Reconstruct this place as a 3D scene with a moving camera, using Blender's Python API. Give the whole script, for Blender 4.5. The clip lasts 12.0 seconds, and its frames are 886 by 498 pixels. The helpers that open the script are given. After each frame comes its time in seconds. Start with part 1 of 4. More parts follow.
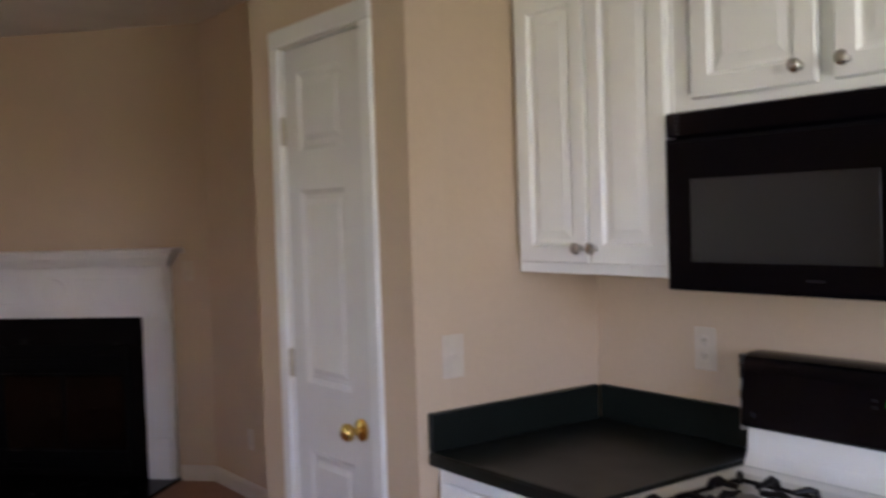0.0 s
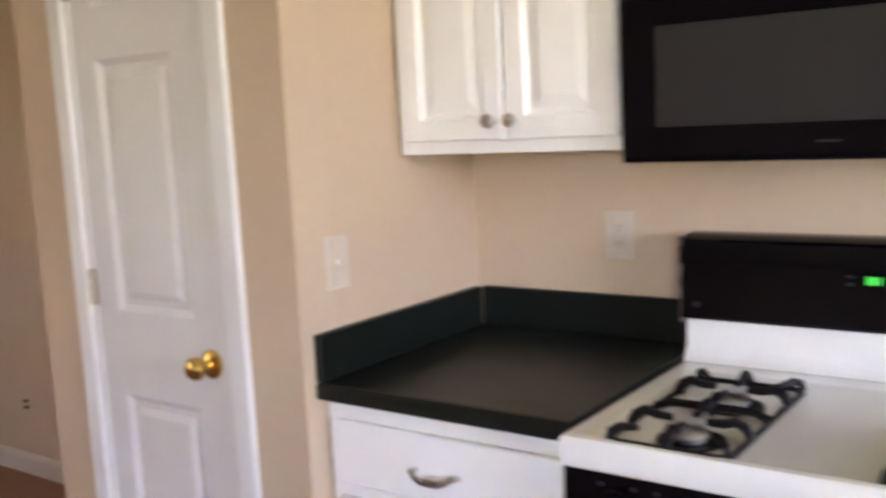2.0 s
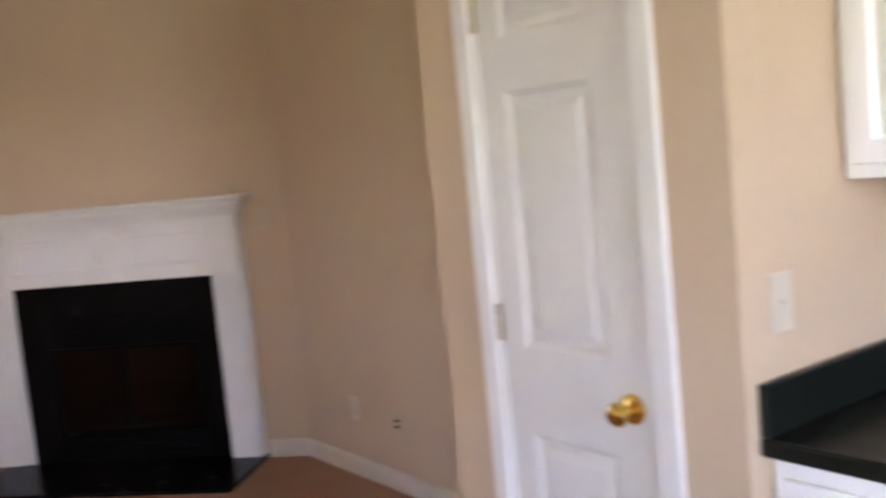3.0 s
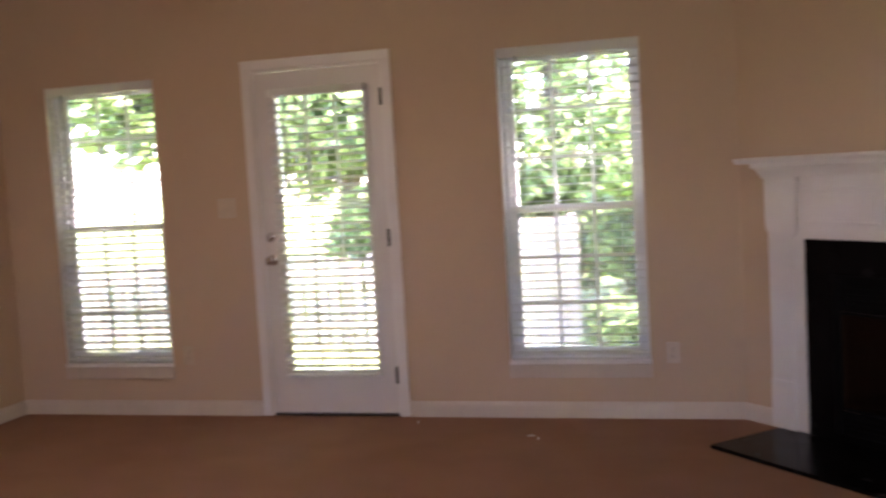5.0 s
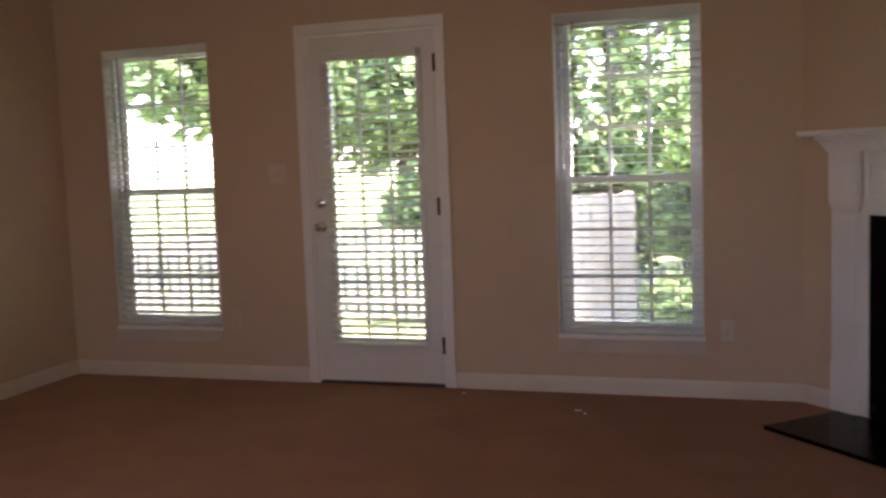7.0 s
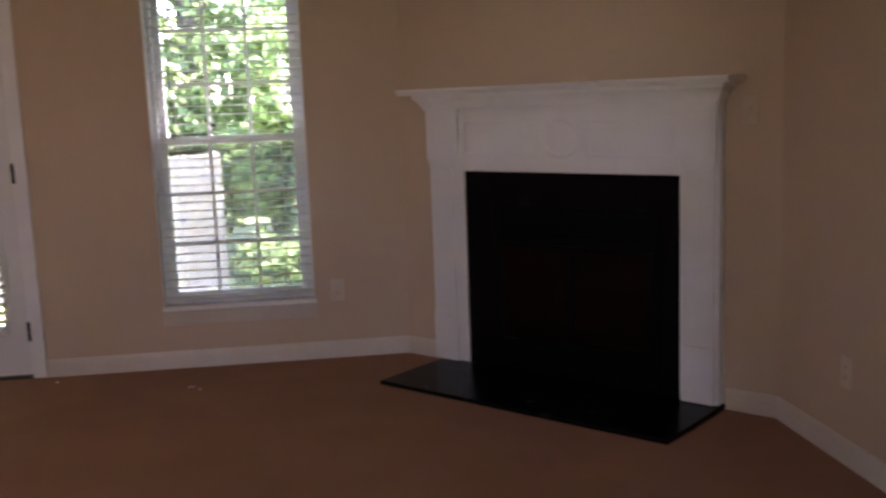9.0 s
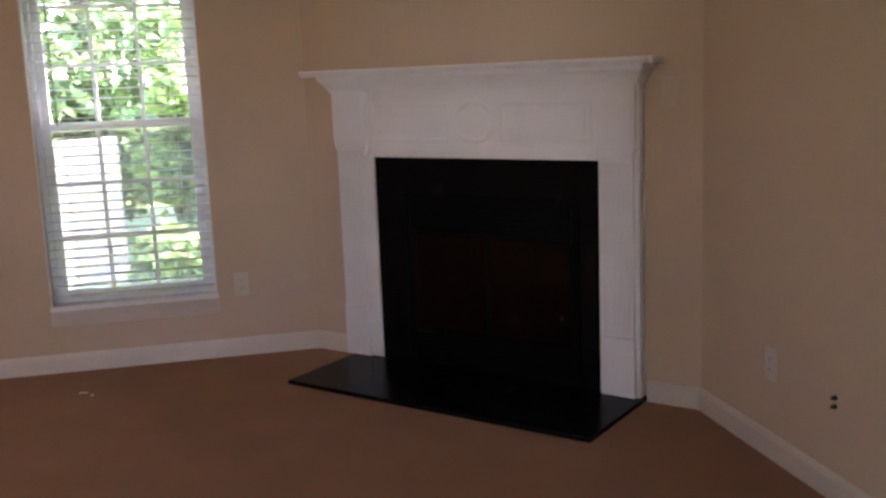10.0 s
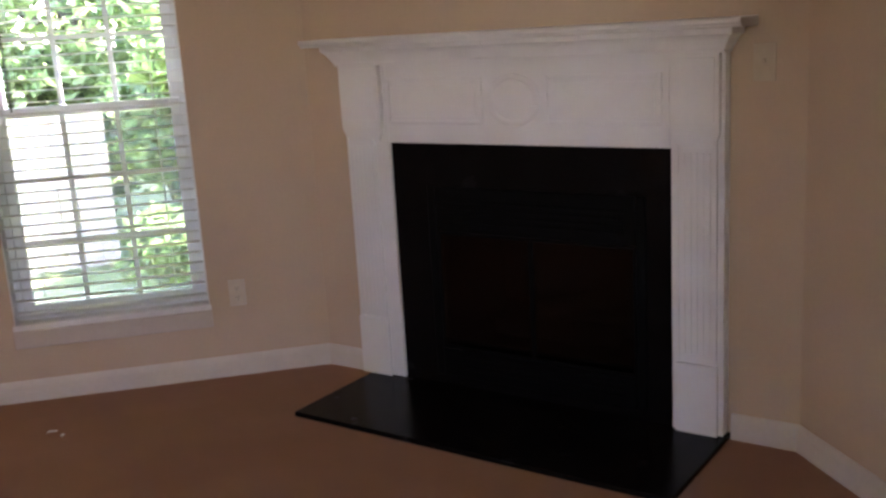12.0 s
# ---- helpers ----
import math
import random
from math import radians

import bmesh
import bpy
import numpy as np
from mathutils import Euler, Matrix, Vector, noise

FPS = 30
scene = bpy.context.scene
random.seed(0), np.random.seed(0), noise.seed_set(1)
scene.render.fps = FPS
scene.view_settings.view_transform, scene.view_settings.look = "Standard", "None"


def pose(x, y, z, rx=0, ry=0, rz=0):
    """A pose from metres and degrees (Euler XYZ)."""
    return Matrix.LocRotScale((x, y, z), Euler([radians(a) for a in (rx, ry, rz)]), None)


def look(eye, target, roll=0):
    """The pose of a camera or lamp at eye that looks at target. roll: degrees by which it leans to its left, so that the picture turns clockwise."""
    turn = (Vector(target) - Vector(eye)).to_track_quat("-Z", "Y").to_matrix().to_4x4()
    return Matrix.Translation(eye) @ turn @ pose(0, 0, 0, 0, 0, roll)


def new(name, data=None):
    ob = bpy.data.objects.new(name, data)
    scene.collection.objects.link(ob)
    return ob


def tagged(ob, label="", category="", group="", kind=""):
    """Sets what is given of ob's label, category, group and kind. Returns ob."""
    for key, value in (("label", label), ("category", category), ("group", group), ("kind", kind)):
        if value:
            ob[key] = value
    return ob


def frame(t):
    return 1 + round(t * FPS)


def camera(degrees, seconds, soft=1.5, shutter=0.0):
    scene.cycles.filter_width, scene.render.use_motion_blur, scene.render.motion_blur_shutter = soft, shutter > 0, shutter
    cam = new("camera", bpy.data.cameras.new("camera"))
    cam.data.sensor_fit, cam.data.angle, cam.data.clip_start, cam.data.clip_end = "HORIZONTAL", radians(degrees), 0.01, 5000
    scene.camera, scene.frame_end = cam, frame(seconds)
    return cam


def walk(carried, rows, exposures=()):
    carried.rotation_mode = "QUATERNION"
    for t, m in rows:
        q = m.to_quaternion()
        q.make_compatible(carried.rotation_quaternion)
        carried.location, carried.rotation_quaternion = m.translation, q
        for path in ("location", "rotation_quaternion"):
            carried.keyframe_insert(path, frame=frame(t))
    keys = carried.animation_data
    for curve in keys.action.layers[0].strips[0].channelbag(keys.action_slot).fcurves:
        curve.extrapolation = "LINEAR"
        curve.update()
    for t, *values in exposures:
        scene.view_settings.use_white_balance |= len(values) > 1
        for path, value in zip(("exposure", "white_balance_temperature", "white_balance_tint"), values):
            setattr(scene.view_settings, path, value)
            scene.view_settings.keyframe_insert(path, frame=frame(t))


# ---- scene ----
# ---- camera ----
cam = camera(49.13, 12.0, soft=2.6, shutter=0.5)
walk(cam, [
    (0.0, pose(1.940, -1.880, 1.535, 87.96, 1.85, -36.07)),
    (0.5, pose(1.974, -1.768, 1.491, 85.70, 1.62, -43.91)),
    (1.0, pose(1.948, -1.585, 1.480, 82.25, 2.35, -53.44)),
    (1.2, pose(1.936, -1.516, 1.446, 82.58, 2.37, -56.26)),
    (1.5, pose(1.925, -1.392, 1.438, 82.41, 2.30, -58.45)),
    (2.0, pose(1.946, -1.192, 1.451, 82.23, 2.93, -54.46)),
    (2.5, pose(1.906, -1.026, 1.477, 83.02, 4.48, -46.92)),
    (3.0, pose(1.888, -0.900, 1.501, 84.26, 5.52, -36.82)),
    (3.5, pose(1.974, -0.782, 1.517, 85.09, 5.84, -24.38)),
    (3.7, pose(1.980, -0.731, 1.502, 85.26, 5.36, -20.03)),
    (5.3, pose(2.609, -0.305, 1.390, 85.31, 2.55, 17.94)),
    (5.5, pose(2.604, -0.311, 1.398, 85.00, 2.11, 18.67)),
    (6.0, pose(2.626, -0.280, 1.372, 84.79, 1.69, 19.04)),
    (6.5, pose(2.644, -0.252, 1.355, 84.58, 1.73, 19.51)),
    (6.7, pose(2.628, -0.251, 1.324, 84.73, 1.83, 19.39)),
    (8.3, pose(2.319, -0.169, 1.323, 82.52, 1.92, -0.83)),
    (8.5, pose(2.329, -0.153, 1.323, 82.21, 2.04, -2.95)),
    (9.0, pose(2.370, -0.061, 1.330, 81.29, 2.13, -7.42)),
    (9.5, pose(2.391, 0.045, 1.338, 80.54, 2.29, -10.81)),
    (10.0, pose(2.418, 0.166, 1.348, 79.81, 2.26, -12.62)),
    (10.5, pose(2.426, 0.331, 1.355, 79.19, 2.23, -13.17)),
    (11.0, pose(2.419, 0.506, 1.368, 78.47, 2.53, -12.89)),
    (11.5, pose(2.428, 0.694, 1.390, 77.77, 3.09, -12.25)),
    (12.0, pose(2.482, 0.920, 1.408, 77.13, 3.33, -12.54)),
], exposures=[
    (0, 4.8, 5850, 34), (0.5, 4.92, 6150, 38), (1, 5.05, 6400, 37), (1.5, 5.3, 6450, 37), (2, 5.75, 6200, 33), (2.5, 5.88, 6000, 31), (3, 5.95, 5850, 32), (3.7, 6.0, 5700, 33), (5.3, 4.95, 6450, 42), (6.5, 4.6, 6400, 41), (8.3, 4.25, 6250, 41), (8.6, 4.3, 6250, 41), (9, 4.65, 6200, 40), (9.5, 5.05, 6100, 37), (10.5, 5.22, 6050, 35), (12, 5.32, 6050, 34),
])

# ---- daylight and lamps ----
SUN_ELEVATION, SUN_AZIMUTH = radians(60), radians(85)
world = bpy.data.worlds.new("sky")
scene.world = world
world.use_nodes = True
wn = world.node_tree
sky = wn.nodes.new("ShaderNodeTexSky")
sky.sky_type, sky.sun_disc = "NISHITA", False
sky.sun_elevation, sky.sun_rotation = SUN_ELEVATION, SUN_AZIMUTH
wn.links.new(sky.outputs[0], wn.nodes["Background"].inputs[0])
wn.nodes["Background"].inputs[1].default_value = 0.15
sun = new("sun", bpy.data.lights.new("sun", "SUN"))
sun.data.energy, sun.data.angle, sun.data.color = 5.0, radians(0.6), (1.0, 0.97, 0.92)
sun_from = Vector((math.sin(SUN_AZIMUTH) * math.cos(SUN_ELEVATION), math.cos(SUN_AZIMUTH) * math.cos(SUN_ELEVATION), math.sin(SUN_ELEVATION)))
sun.matrix_world = look(sun_from * 30, (0, 0, 0))


def area_lamp(name, m, width, height, power, color):
    lamp = new(name, bpy.data.lights.new(name, "AREA"))
    lamp.data.shape, lamp.data.size, lamp.data.size_y = "RECTANGLE", width, height
    lamp.data.energy, lamp.data.color = power, color
    lamp.matrix_world = m
    return lamp


# lamps added for daylight from openings behind the walker, unseen; the west one assumed
area_lamp("daylight_assumed_west", look((-1.66, -3.05, 1.60), (3.0, -3.05, 1.60)), 1.08, 1.18, 0.80, (0.90, 1.0, 0.80))
area_lamp("daylight_back_window", look((2.3, -4.18, 1.65), (2.3, 0.0, 1.6)), 0.88, 0.86, 1.12, (0.94, 1.0, 0.91))
area_lamp("living_room_lamp_light", look((0.45, 2.55, 2.20), (0.45, 2.55, 0.0)), 0.26, 0.26, 0.05, (1.0, 0.66, 0.40))

# ---- plan, in metres ----
XL, XR, YW, YB, CEIL = -1.680, 4.172, 5.0, -4.2, 2.70
XK, YK = 4.009, 0.193            # stove wall and the side wall of the counter
XP, YP0, YP1 = 3.347, 0.193, 1.108   # pantry front, from the counter side to the living room
C1, C2 = Vector((2.804, 5.0, 0)), Vector((4.172, 3.545, 0))   # the fireplace wall across the corner
DIAG = math.degrees(math.atan2(C2.y - C1.y, C2.x - C1.x))
DLEN = (C2 - C1).length


# ---- materials ----
def material(name, color, rough=0.6, metal=0.0, color2=None, scale=6.0, fine=0.0, fine_scale=200.0, bump=0.0, bump_scale=120.0, wear=0.0, spec=0.5, island=0.0, coat=0.0, obj_random=0.0):
    """A principled surface with broad and fine variation of colour, and fine relief."""
    m = bpy.data.materials.new(name)
    m.use_nodes = True
    t = m.node_tree
    b = t.nodes["Principled BSDF"]
    b.inputs["Roughness"].default_value, b.inputs["Metallic"].default_value = rough, metal
    b.inputs["Specular IOR Level"].default_value = spec
    b.inputs["Coat Weight"].default_value = coat
    co = t.nodes.new("ShaderNodeTexCoord")
    n1 = t.nodes.new("ShaderNodeTexNoise")
    n1.inputs["Scale"].default_value, n1.inputs["Detail"].default_value = scale, 5
    t.links.new(co.outputs["Object"], n1.inputs["Vector"])
    mix = t.nodes.new("ShaderNodeMix")
    mix.data_type = "RGBA"
    c2 = color2 or tuple(c * 0.9 for c in color)
    mix.inputs[6].default_value, mix.inputs[7].default_value = (*color, 1), (*c2, 1)
    ramp = t.nodes.new("ShaderNodeMapRange")
    ramp.inputs[1].default_value, ramp.inputs[2].default_value = 0.35, 0.65
    t.links.new(n1.outputs["Fac"], ramp.inputs[0])
    t.links.new(ramp.outputs[0], mix.inputs[0])
    last = mix.outputs[2]

    def brightness(source, low, high, before):
        mr = t.nodes.new("ShaderNodeMapRange")
        mr.inputs[1].default_value, mr.inputs[2].default_value = 0.25, 0.75
        mr.inputs[3].default_value, mr.inputs[4].default_value = low, high
        t.links.new(source, mr.inputs[0])
        hs = t.nodes.new("ShaderNodeHueSaturation")
        t.links.new(mr.outputs[0], hs.inputs["Value"])
        t.links.new(before, hs.inputs["Color"])
        return hs.outputs[0]
    if fine:
        n2 = t.nodes.new("ShaderNodeTexNoise")
        n2.inputs["Scale"].default_value, n2.inputs["Detail"].default_value = fine_scale, 3
        t.links.new(co.outputs["Object"], n2.inputs["Vector"])
        last = brightness(n2.outputs["Fac"], 1 - fine, 1 + fine, last)
    if island:
        g = t.nodes.new("ShaderNodeNewGeometry")
        last = brightness(g.outputs["Random Per Island"], 1 - island, 1 + island, last)
    if obj_random:
        oi = t.nodes.new("ShaderNodeObjectInfo")
        last = brightness(oi.outputs["Random"], 1 - obj_random, 1 + obj_random, last)
    t.links.new(last, b.inputs["Base Color"])
    if wear:
        mr = t.nodes.new("ShaderNodeMapRange")
        mr.inputs[3].default_value, mr.inputs[4].default_value = max(0.03, rough - wear), min(1, rough + wear)
        t.links.new(n1.outputs["Fac"], mr.inputs[0])
        t.links.new(mr.outputs[0], b.inputs["Roughness"])
    if bump:
        n3 = t.nodes.new("ShaderNodeTexNoise")
        n3.inputs["Scale"].default_value, n3.inputs["Detail"].default_value = bump_scale, 4
        t.links.new(co.outputs["Object"], n3.inputs["Vector"])
        bp = t.nodes.new("ShaderNodeBump")
        bp.inputs["Strength"].default_value, bp.inputs["Distance"].default_value = bump, 0.004
        t.links.new(n3.outputs["Fac"], bp.inputs["Height"])
        t.links.new(bp.outputs[0], b.inputs["Normal"])
    return m


def glass_material(name, tint):
    m = bpy.data.materials.new(name)
    m.use_nodes = True
    t = m.node_tree
    t.nodes.remove(t.nodes["Principled BSDF"])
    tr, gl, mx, fr = (t.nodes.new("ShaderNode" + k) for k in ("BsdfTransparent", "BsdfGlossy", "MixShader", "Fresnel"))
    tr.inputs[0].default_value = (*tint, 1)
    gl.inputs["Roughness"].default_value = 0.02
    fr.inputs[0].default_value = 1.4
    t.links.new(fr.outputs[0], mx.inputs[0])
    t.links.new(tr.outputs[0], mx.inputs[1])
    t.links.new(gl.outputs[0], mx.inputs[2])
    t.links.new(mx.outputs[0], t.nodes["Material Output"].inputs[0])
    return m


def screen_material(name, color, cover):
    """Fine woven mesh, too fine to tell its wires apart: part cloth, part open."""
    m = material(name, color, 0.8, scale=3, fine=0.1, fine_scale=400)
    t = m.node_tree
    tr, mx = t.nodes.new("ShaderNodeBsdfTransparent"), t.nodes.new("ShaderNodeMixShader")
    mx.inputs[0].default_value = cover
    t.links.new(tr.outputs[0], mx.inputs[1])
    t.links.new(t.nodes["Principled BSDF"].outputs[0], mx.inputs[2])
    t.links.new(mx.outputs[0], t.nodes["Material Output"].inputs[0])
    return m


def let_light_through(m, share):
    t = m.node_tree
    b = t.nodes["Principled BSDF"]
    tl, mx = t.nodes.new("ShaderNodeBsdfTranslucent"), t.nodes.new("ShaderNodeMixShader")
    mx.inputs[0].default_value = share
    t.links.new(b.inputs["Base Color"].links[0].from_socket, tl.inputs[0])
    t.links.new(b.outputs[0], mx.inputs[1])
    t.links.new(tl.outputs[0], mx.inputs[2])
    t.links.new(mx.outputs[0], t.nodes["Material Output"].inputs[0])


def leaf_material(name, color, color2):
    m = material(name, color, 0.55, color2=color2, scale=0.9, island=0.45)
    let_light_through(m, 0.56)
    return m


def glow_material(name, color, strength):
    m = bpy.data.materials.new(name)
    m.use_nodes = True
    b = m.node_tree.nodes["Principled BSDF"]
    b.inputs["Base Color"].default_value = (*color, 1)
    b.inputs["Emission Color"].default_value = (*color, 1)
    b.inputs["Emission Strength"].default_value = strength
    return m


WALL = material("tan_wall_paint", (0.545, 0.413, 0.288), 0.75, color2=(0.525, 0.395, 0.273), scale=1.3, fine=0.02, fine_scale=60, bump=0.12, bump_scale=170, spec=0.3)
CEILING = material("white_ceiling_paint", (0.78, 0.75, 0.69), 0.9, scale=2, bump=0.3, bump_scale=140)
TRIM = material("white_trim_paint", (0.74, 0.715, 0.685), 0.38, color2=(0.70, 0.675, 0.64), scale=3, fine=0.015, fine_scale=80, bump=0.03, bump_scale=60, wear=0.1)
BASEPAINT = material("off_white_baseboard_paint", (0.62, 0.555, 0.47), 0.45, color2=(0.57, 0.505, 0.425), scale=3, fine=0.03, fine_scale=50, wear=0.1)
DOORPAINT = material("white_door_paint", (0.67, 0.64, 0.605), 0.38, color2=(0.64, 0.605, 0.57), scale=2.5, fine=0.015, fine_scale=90, bump=0.06, bump_scale=90, wear=0.08)
CABINET = material("white_cabinet_foil", (0.88, 0.86, 0.83), 0.36, color2=(0.86, 0.835, 0.80), scale=3, fine=0.01, bump=0.02, bump_scale=40, wear=0.06)
CARPET = material("beige_carpet", (0.355, 0.206, 0.134), 0.98, color2=(0.32, 0.183, 0.118), scale=3.0, fine=0.30, fine_scale=330, bump=0.9, bump_scale=300, spec=0.1)
VINYL = material("kitchen_vinyl", (0.12, 0.080, 0.052), 0.45, scale=4, fine=0.05)
LAMINATE = material("dark_green_laminate", (0.0046, 0.0062, 0.0050), 0.33, color2=(0.0060, 0.0080, 0.0066), spec=0.3, scale=9, fine=0.25, fine_scale=420, bump=0.03, bump_scale=300, wear=0.08)
ENAMEL = material("white_enamel", (0.80, 0.78, 0.73), 0.16, color2=(0.77, 0.745, 0.69), scale=5, fine=0.01, wear=0.05, coat=0.3)
BLACKGLOSS = material("black_gloss_plastic", (0.0016, 0.0015, 0.0026), 0.09, color2=(0.0022, 0.0020, 0.0032), scale=5, wear=0.03, spec=0.17)
BLACKGLASS = material("black_oven_glass", (0.0018, 0.0016, 0.0026), 0.07, scale=5, wear=0.03, spec=0.2)
MWGLASS = material("grey_microwave_window", (0.019, 0.019, 0.019), 0.3, color2=(0.016, 0.016, 0.016), scale=4, fine=0.12, fine_scale=700, wear=0.05)
IRON = material("black_cast_iron", (0.004, 0.0032, 0.004), 0.42, spec=0.18, color2=(0.0065, 0.005, 0.0055), scale=30, bump=0.2, bump_scale=250)
STEEL = material("brushed_nickel", (0.55, 0.52, 0.49), 0.27, 1.0, scale=40, fine=0.05, wear=0.1)
ALU = material("burner_aluminium", (0.50, 0.49, 0.48), 0.36, 1.0, scale=30, fine=0.08, wear=0.12)
BRASS = material("polished_brass", (0.78, 0.53, 0.16), 0.16, 1.0, color2=(0.66, 0.43, 0.13), scale=25, wear=0.08)
HINGE = material("dull_hinge_metal", (0.46, 0.40, 0.32), 0.4, 1.0, scale=25, wear=0.1)
DARKMETAL = material("dark_bronze_metal", (0.05, 0.04, 0.035), 0.45, 0.7, scale=25)
# trim of the window aprons, their backlit dimness put into the colour
APRON = material("dimmed_apron_trim", (0.54, 0.46, 0.37), 0.5, color2=(0.50, 0.42, 0.34), scale=5, fine=0.03, fine_scale=60)
PLATE = material("ivory_plastic_plate", (0.59, 0.505, 0.405), 0.4, scale=20)
TANPLATE = material("tan_painted_plate", (0.56, 0.46, 0.33), 0.5, scale=20)
SLOT = material("dark_slot", (0.03, 0.025, 0.02), 0.7, scale=20)
SLOTGREY = material("shallow_slot", (0.22, 0.19, 0.15), 0.7, scale=20)
SLATE = material("black_polished_slate", (0.0035, 0.003, 0.003), 0.24, color2=(0.005, 0.0045, 0.0045), scale=7, fine=0.3, fine_scale=160, bump=0.03, bump_scale=25, wear=0.1, spec=0.08)
FIREMETAL = material("matt_black_metal", (0.002, 0.002, 0.002), 0.5, spec=0.06, scale=12, bump=0.05, bump_scale=200)
REFRACTORY = material("brown_refractory_panel", (0.125, 0.098, 0.085), 0.85, color2=(0.088, 0.068, 0.060), scale=6, fine=0.15, bump=0.4, bump_scale=60)
LOG = material("charred_log", (0.12, 0.085, 0.06), 0.9, color2=(0.03, 0.024, 0.02), scale=9, bump=0.9, bump_scale=40)
VINYLFRAME = material("white_vinyl_frame", (0.78, 0.78, 0.78), 0.35, scale=4, fine=0.01)
BLIND = material("white_blind_slat", (0.80, 0.79, 0.76), 0.45, scale=4, fine=0.02, obj_random=0.03)
let_light_through(BLIND, 0.42)
CORD = material("blind_cord", (0.70, 0.68, 0.63), 0.8, scale=30)
WAND = material("dark_tilt_wand", (0.10, 0.10, 0.09), 0.3, scale=30)
GLASS = glass_material("window_glass", (0.93, 0.96, 0.94))
FIREGLASS = glass_material("smoked_fire_glass", (0.25, 0.23, 0.23))
SCREEN = screen_material("grey_insect_mesh", (0.29, 0.30, 0.29), 0.26)
GREENLED = glow_material("green_display", (0.02, 0.8, 0.06), 0.0045)
LAMPGLASS = glow_material("warm_lamp_glass", (1.0, 0.66, 0.42), 0.6)
LEGEND = material("grey_key_print", (0.012, 0.0115, 0.015), 0.5, scale=20)
FENCE = material("weathered_fence_board", (0.62, 0.50, 0.43), 0.85, color2=(0.52, 0.41, 0.35), scale=5, fine=0.1, fine_scale=60, bump=0.4, bump_scale=50, obj_random=0.12)
GRASS = material("lawn", (0.10, 0.15, 0.035), 0.95, color2=(0.16, 0.17, 0.06), scale=0.4, fine=0.3, fine_scale=14, bump=0.6, bump_scale=30)
BARK = material("tree_bark", (0.13, 0.10, 0.075), 0.9, color2=(0.08, 0.06, 0.045), scale=8, bump=0.8, bump_scale=18)
LEAF = leaf_material("broad_leaf", (0.20, 0.285, 0.105), (0.27, 0.335, 0.135))
LEAFDARK = leaf_material("shrub_leaf", (0.155, 0.235, 0.085), (0.205, 0.28, 0.105))
SPECK = material("white_speck", (0.8, 0.78, 0.74), 0.9, scale=60)


# ---- mesh helpers ----
def box(bm, x0, x1, y0, y1, z0, z1, bevel=0.0, seg=1):
    v = [bm.verts.new((x, y, z)) for z in (z0, z1) for y in (y0, y1) for x in (x0, x1)]
    f = [bm.faces.new([v[i] for i in q]) for q in ((0, 2, 3, 1), (4, 5, 7, 6), (0, 1, 5, 4), (2, 6, 7, 3), (0, 4, 6, 2), (1, 3, 7, 5))]
    if bevel:
        bmesh.ops.bevel(bm, geom=list({e for a in f for e in a.edges}), offset=bevel, segments=seg, affect="EDGES", profile=0.5)
    return bm


def rings(bm, loops, closed=True, caps=True):
    """Skin a row of point loops."""
    vs = [[bm.verts.new(p) for p in loop] for loop in loops]
    n = len(vs[0])
    for a, b in zip(vs, vs[1:]):
        for i in range(n if closed else n - 1):
            bm.faces.new((a[i], a[(i + 1) % n], b[(i + 1) % n], b[i]))
    if caps:
        bm.faces.new(list(reversed(vs[0])))
        bm.faces.new(vs[-1])
    return bm


def lathe(bm, origin, axis, profile, seg=18):
    """Turn a profile of (distance along axis, radius)."""
    a = Vector(axis).normalized()
    e1 = a.orthogonal().normalized()
    e2 = a.cross(e1)
    o = Vector(origin)
    loops = [[o + a * d + (e1 * math.cos(2 * math.pi * i / seg) + e2 * math.sin(2 * math.pi * i / seg)) * max(r, 1e-4) for i in range(seg)] for d, r in profile]
    return rings(bm, loops)


def tube(bm, points, radius, seg=8, radii=None):
    pts = [Vector(p) for p in points]
    loops, e1 = [], None
    for i, p in enumerate(pts):
        t = (pts[min(i + 1, len(pts) - 1)] - pts[max(i - 1, 0)]).normalized()
        e1 = t.orthogonal().normalized() if e1 is None else (e1 - t * e1.dot(t)).normalized()
        e2 = t.cross(e1)
        r = radii[i] if radii else radius
        loops.append([p + (e1 * math.cos(2 * math.pi * k / seg) + e2 * math.sin(2 * math.pi * k / seg)) * r for k in range(seg)])
    return rings(bm, loops)


def extrude_x(bm, profile, x0, x1, in0=0.0, in1=0.0):
    """Extrude a (y, z) profile along x; in0 and in1 mitre the ends outward by the profile's depth."""
    return rings(bm, [[(x0 + in0 * y, y, z) for y, z in profile], [(x1 - in1 * y, y, z) for y, z in profile]])


def finish(bm, smooth=False):
    bmesh.ops.recalc_face_normals(bm, faces=bm.faces)
    me = bpy.data.meshes.new("mesh")
    bm.to_mesh(me)
    bm.free()
    if smooth:
        for p in me.polygons:
            p.use_smooth = True
        me.set_sharp_from_angle(angle=radians(35))
    return me


def part(name, bm, mat, parent, label="", smooth=False):
    """One mesh object under a thing or under a part."""
    me = finish(bm, smooth)
    me.name = name
    me.materials.append(mat)
    ob = new(name, me)
    ob.parent = parent
    return tagged(ob, label)


def thing(name, m, label, category, group="", kind=""):
    ob = new(name)
    ob.empty_display_size = 0.1
    ob.matrix_world = m
    return tagged(ob, label, category, group, kind)


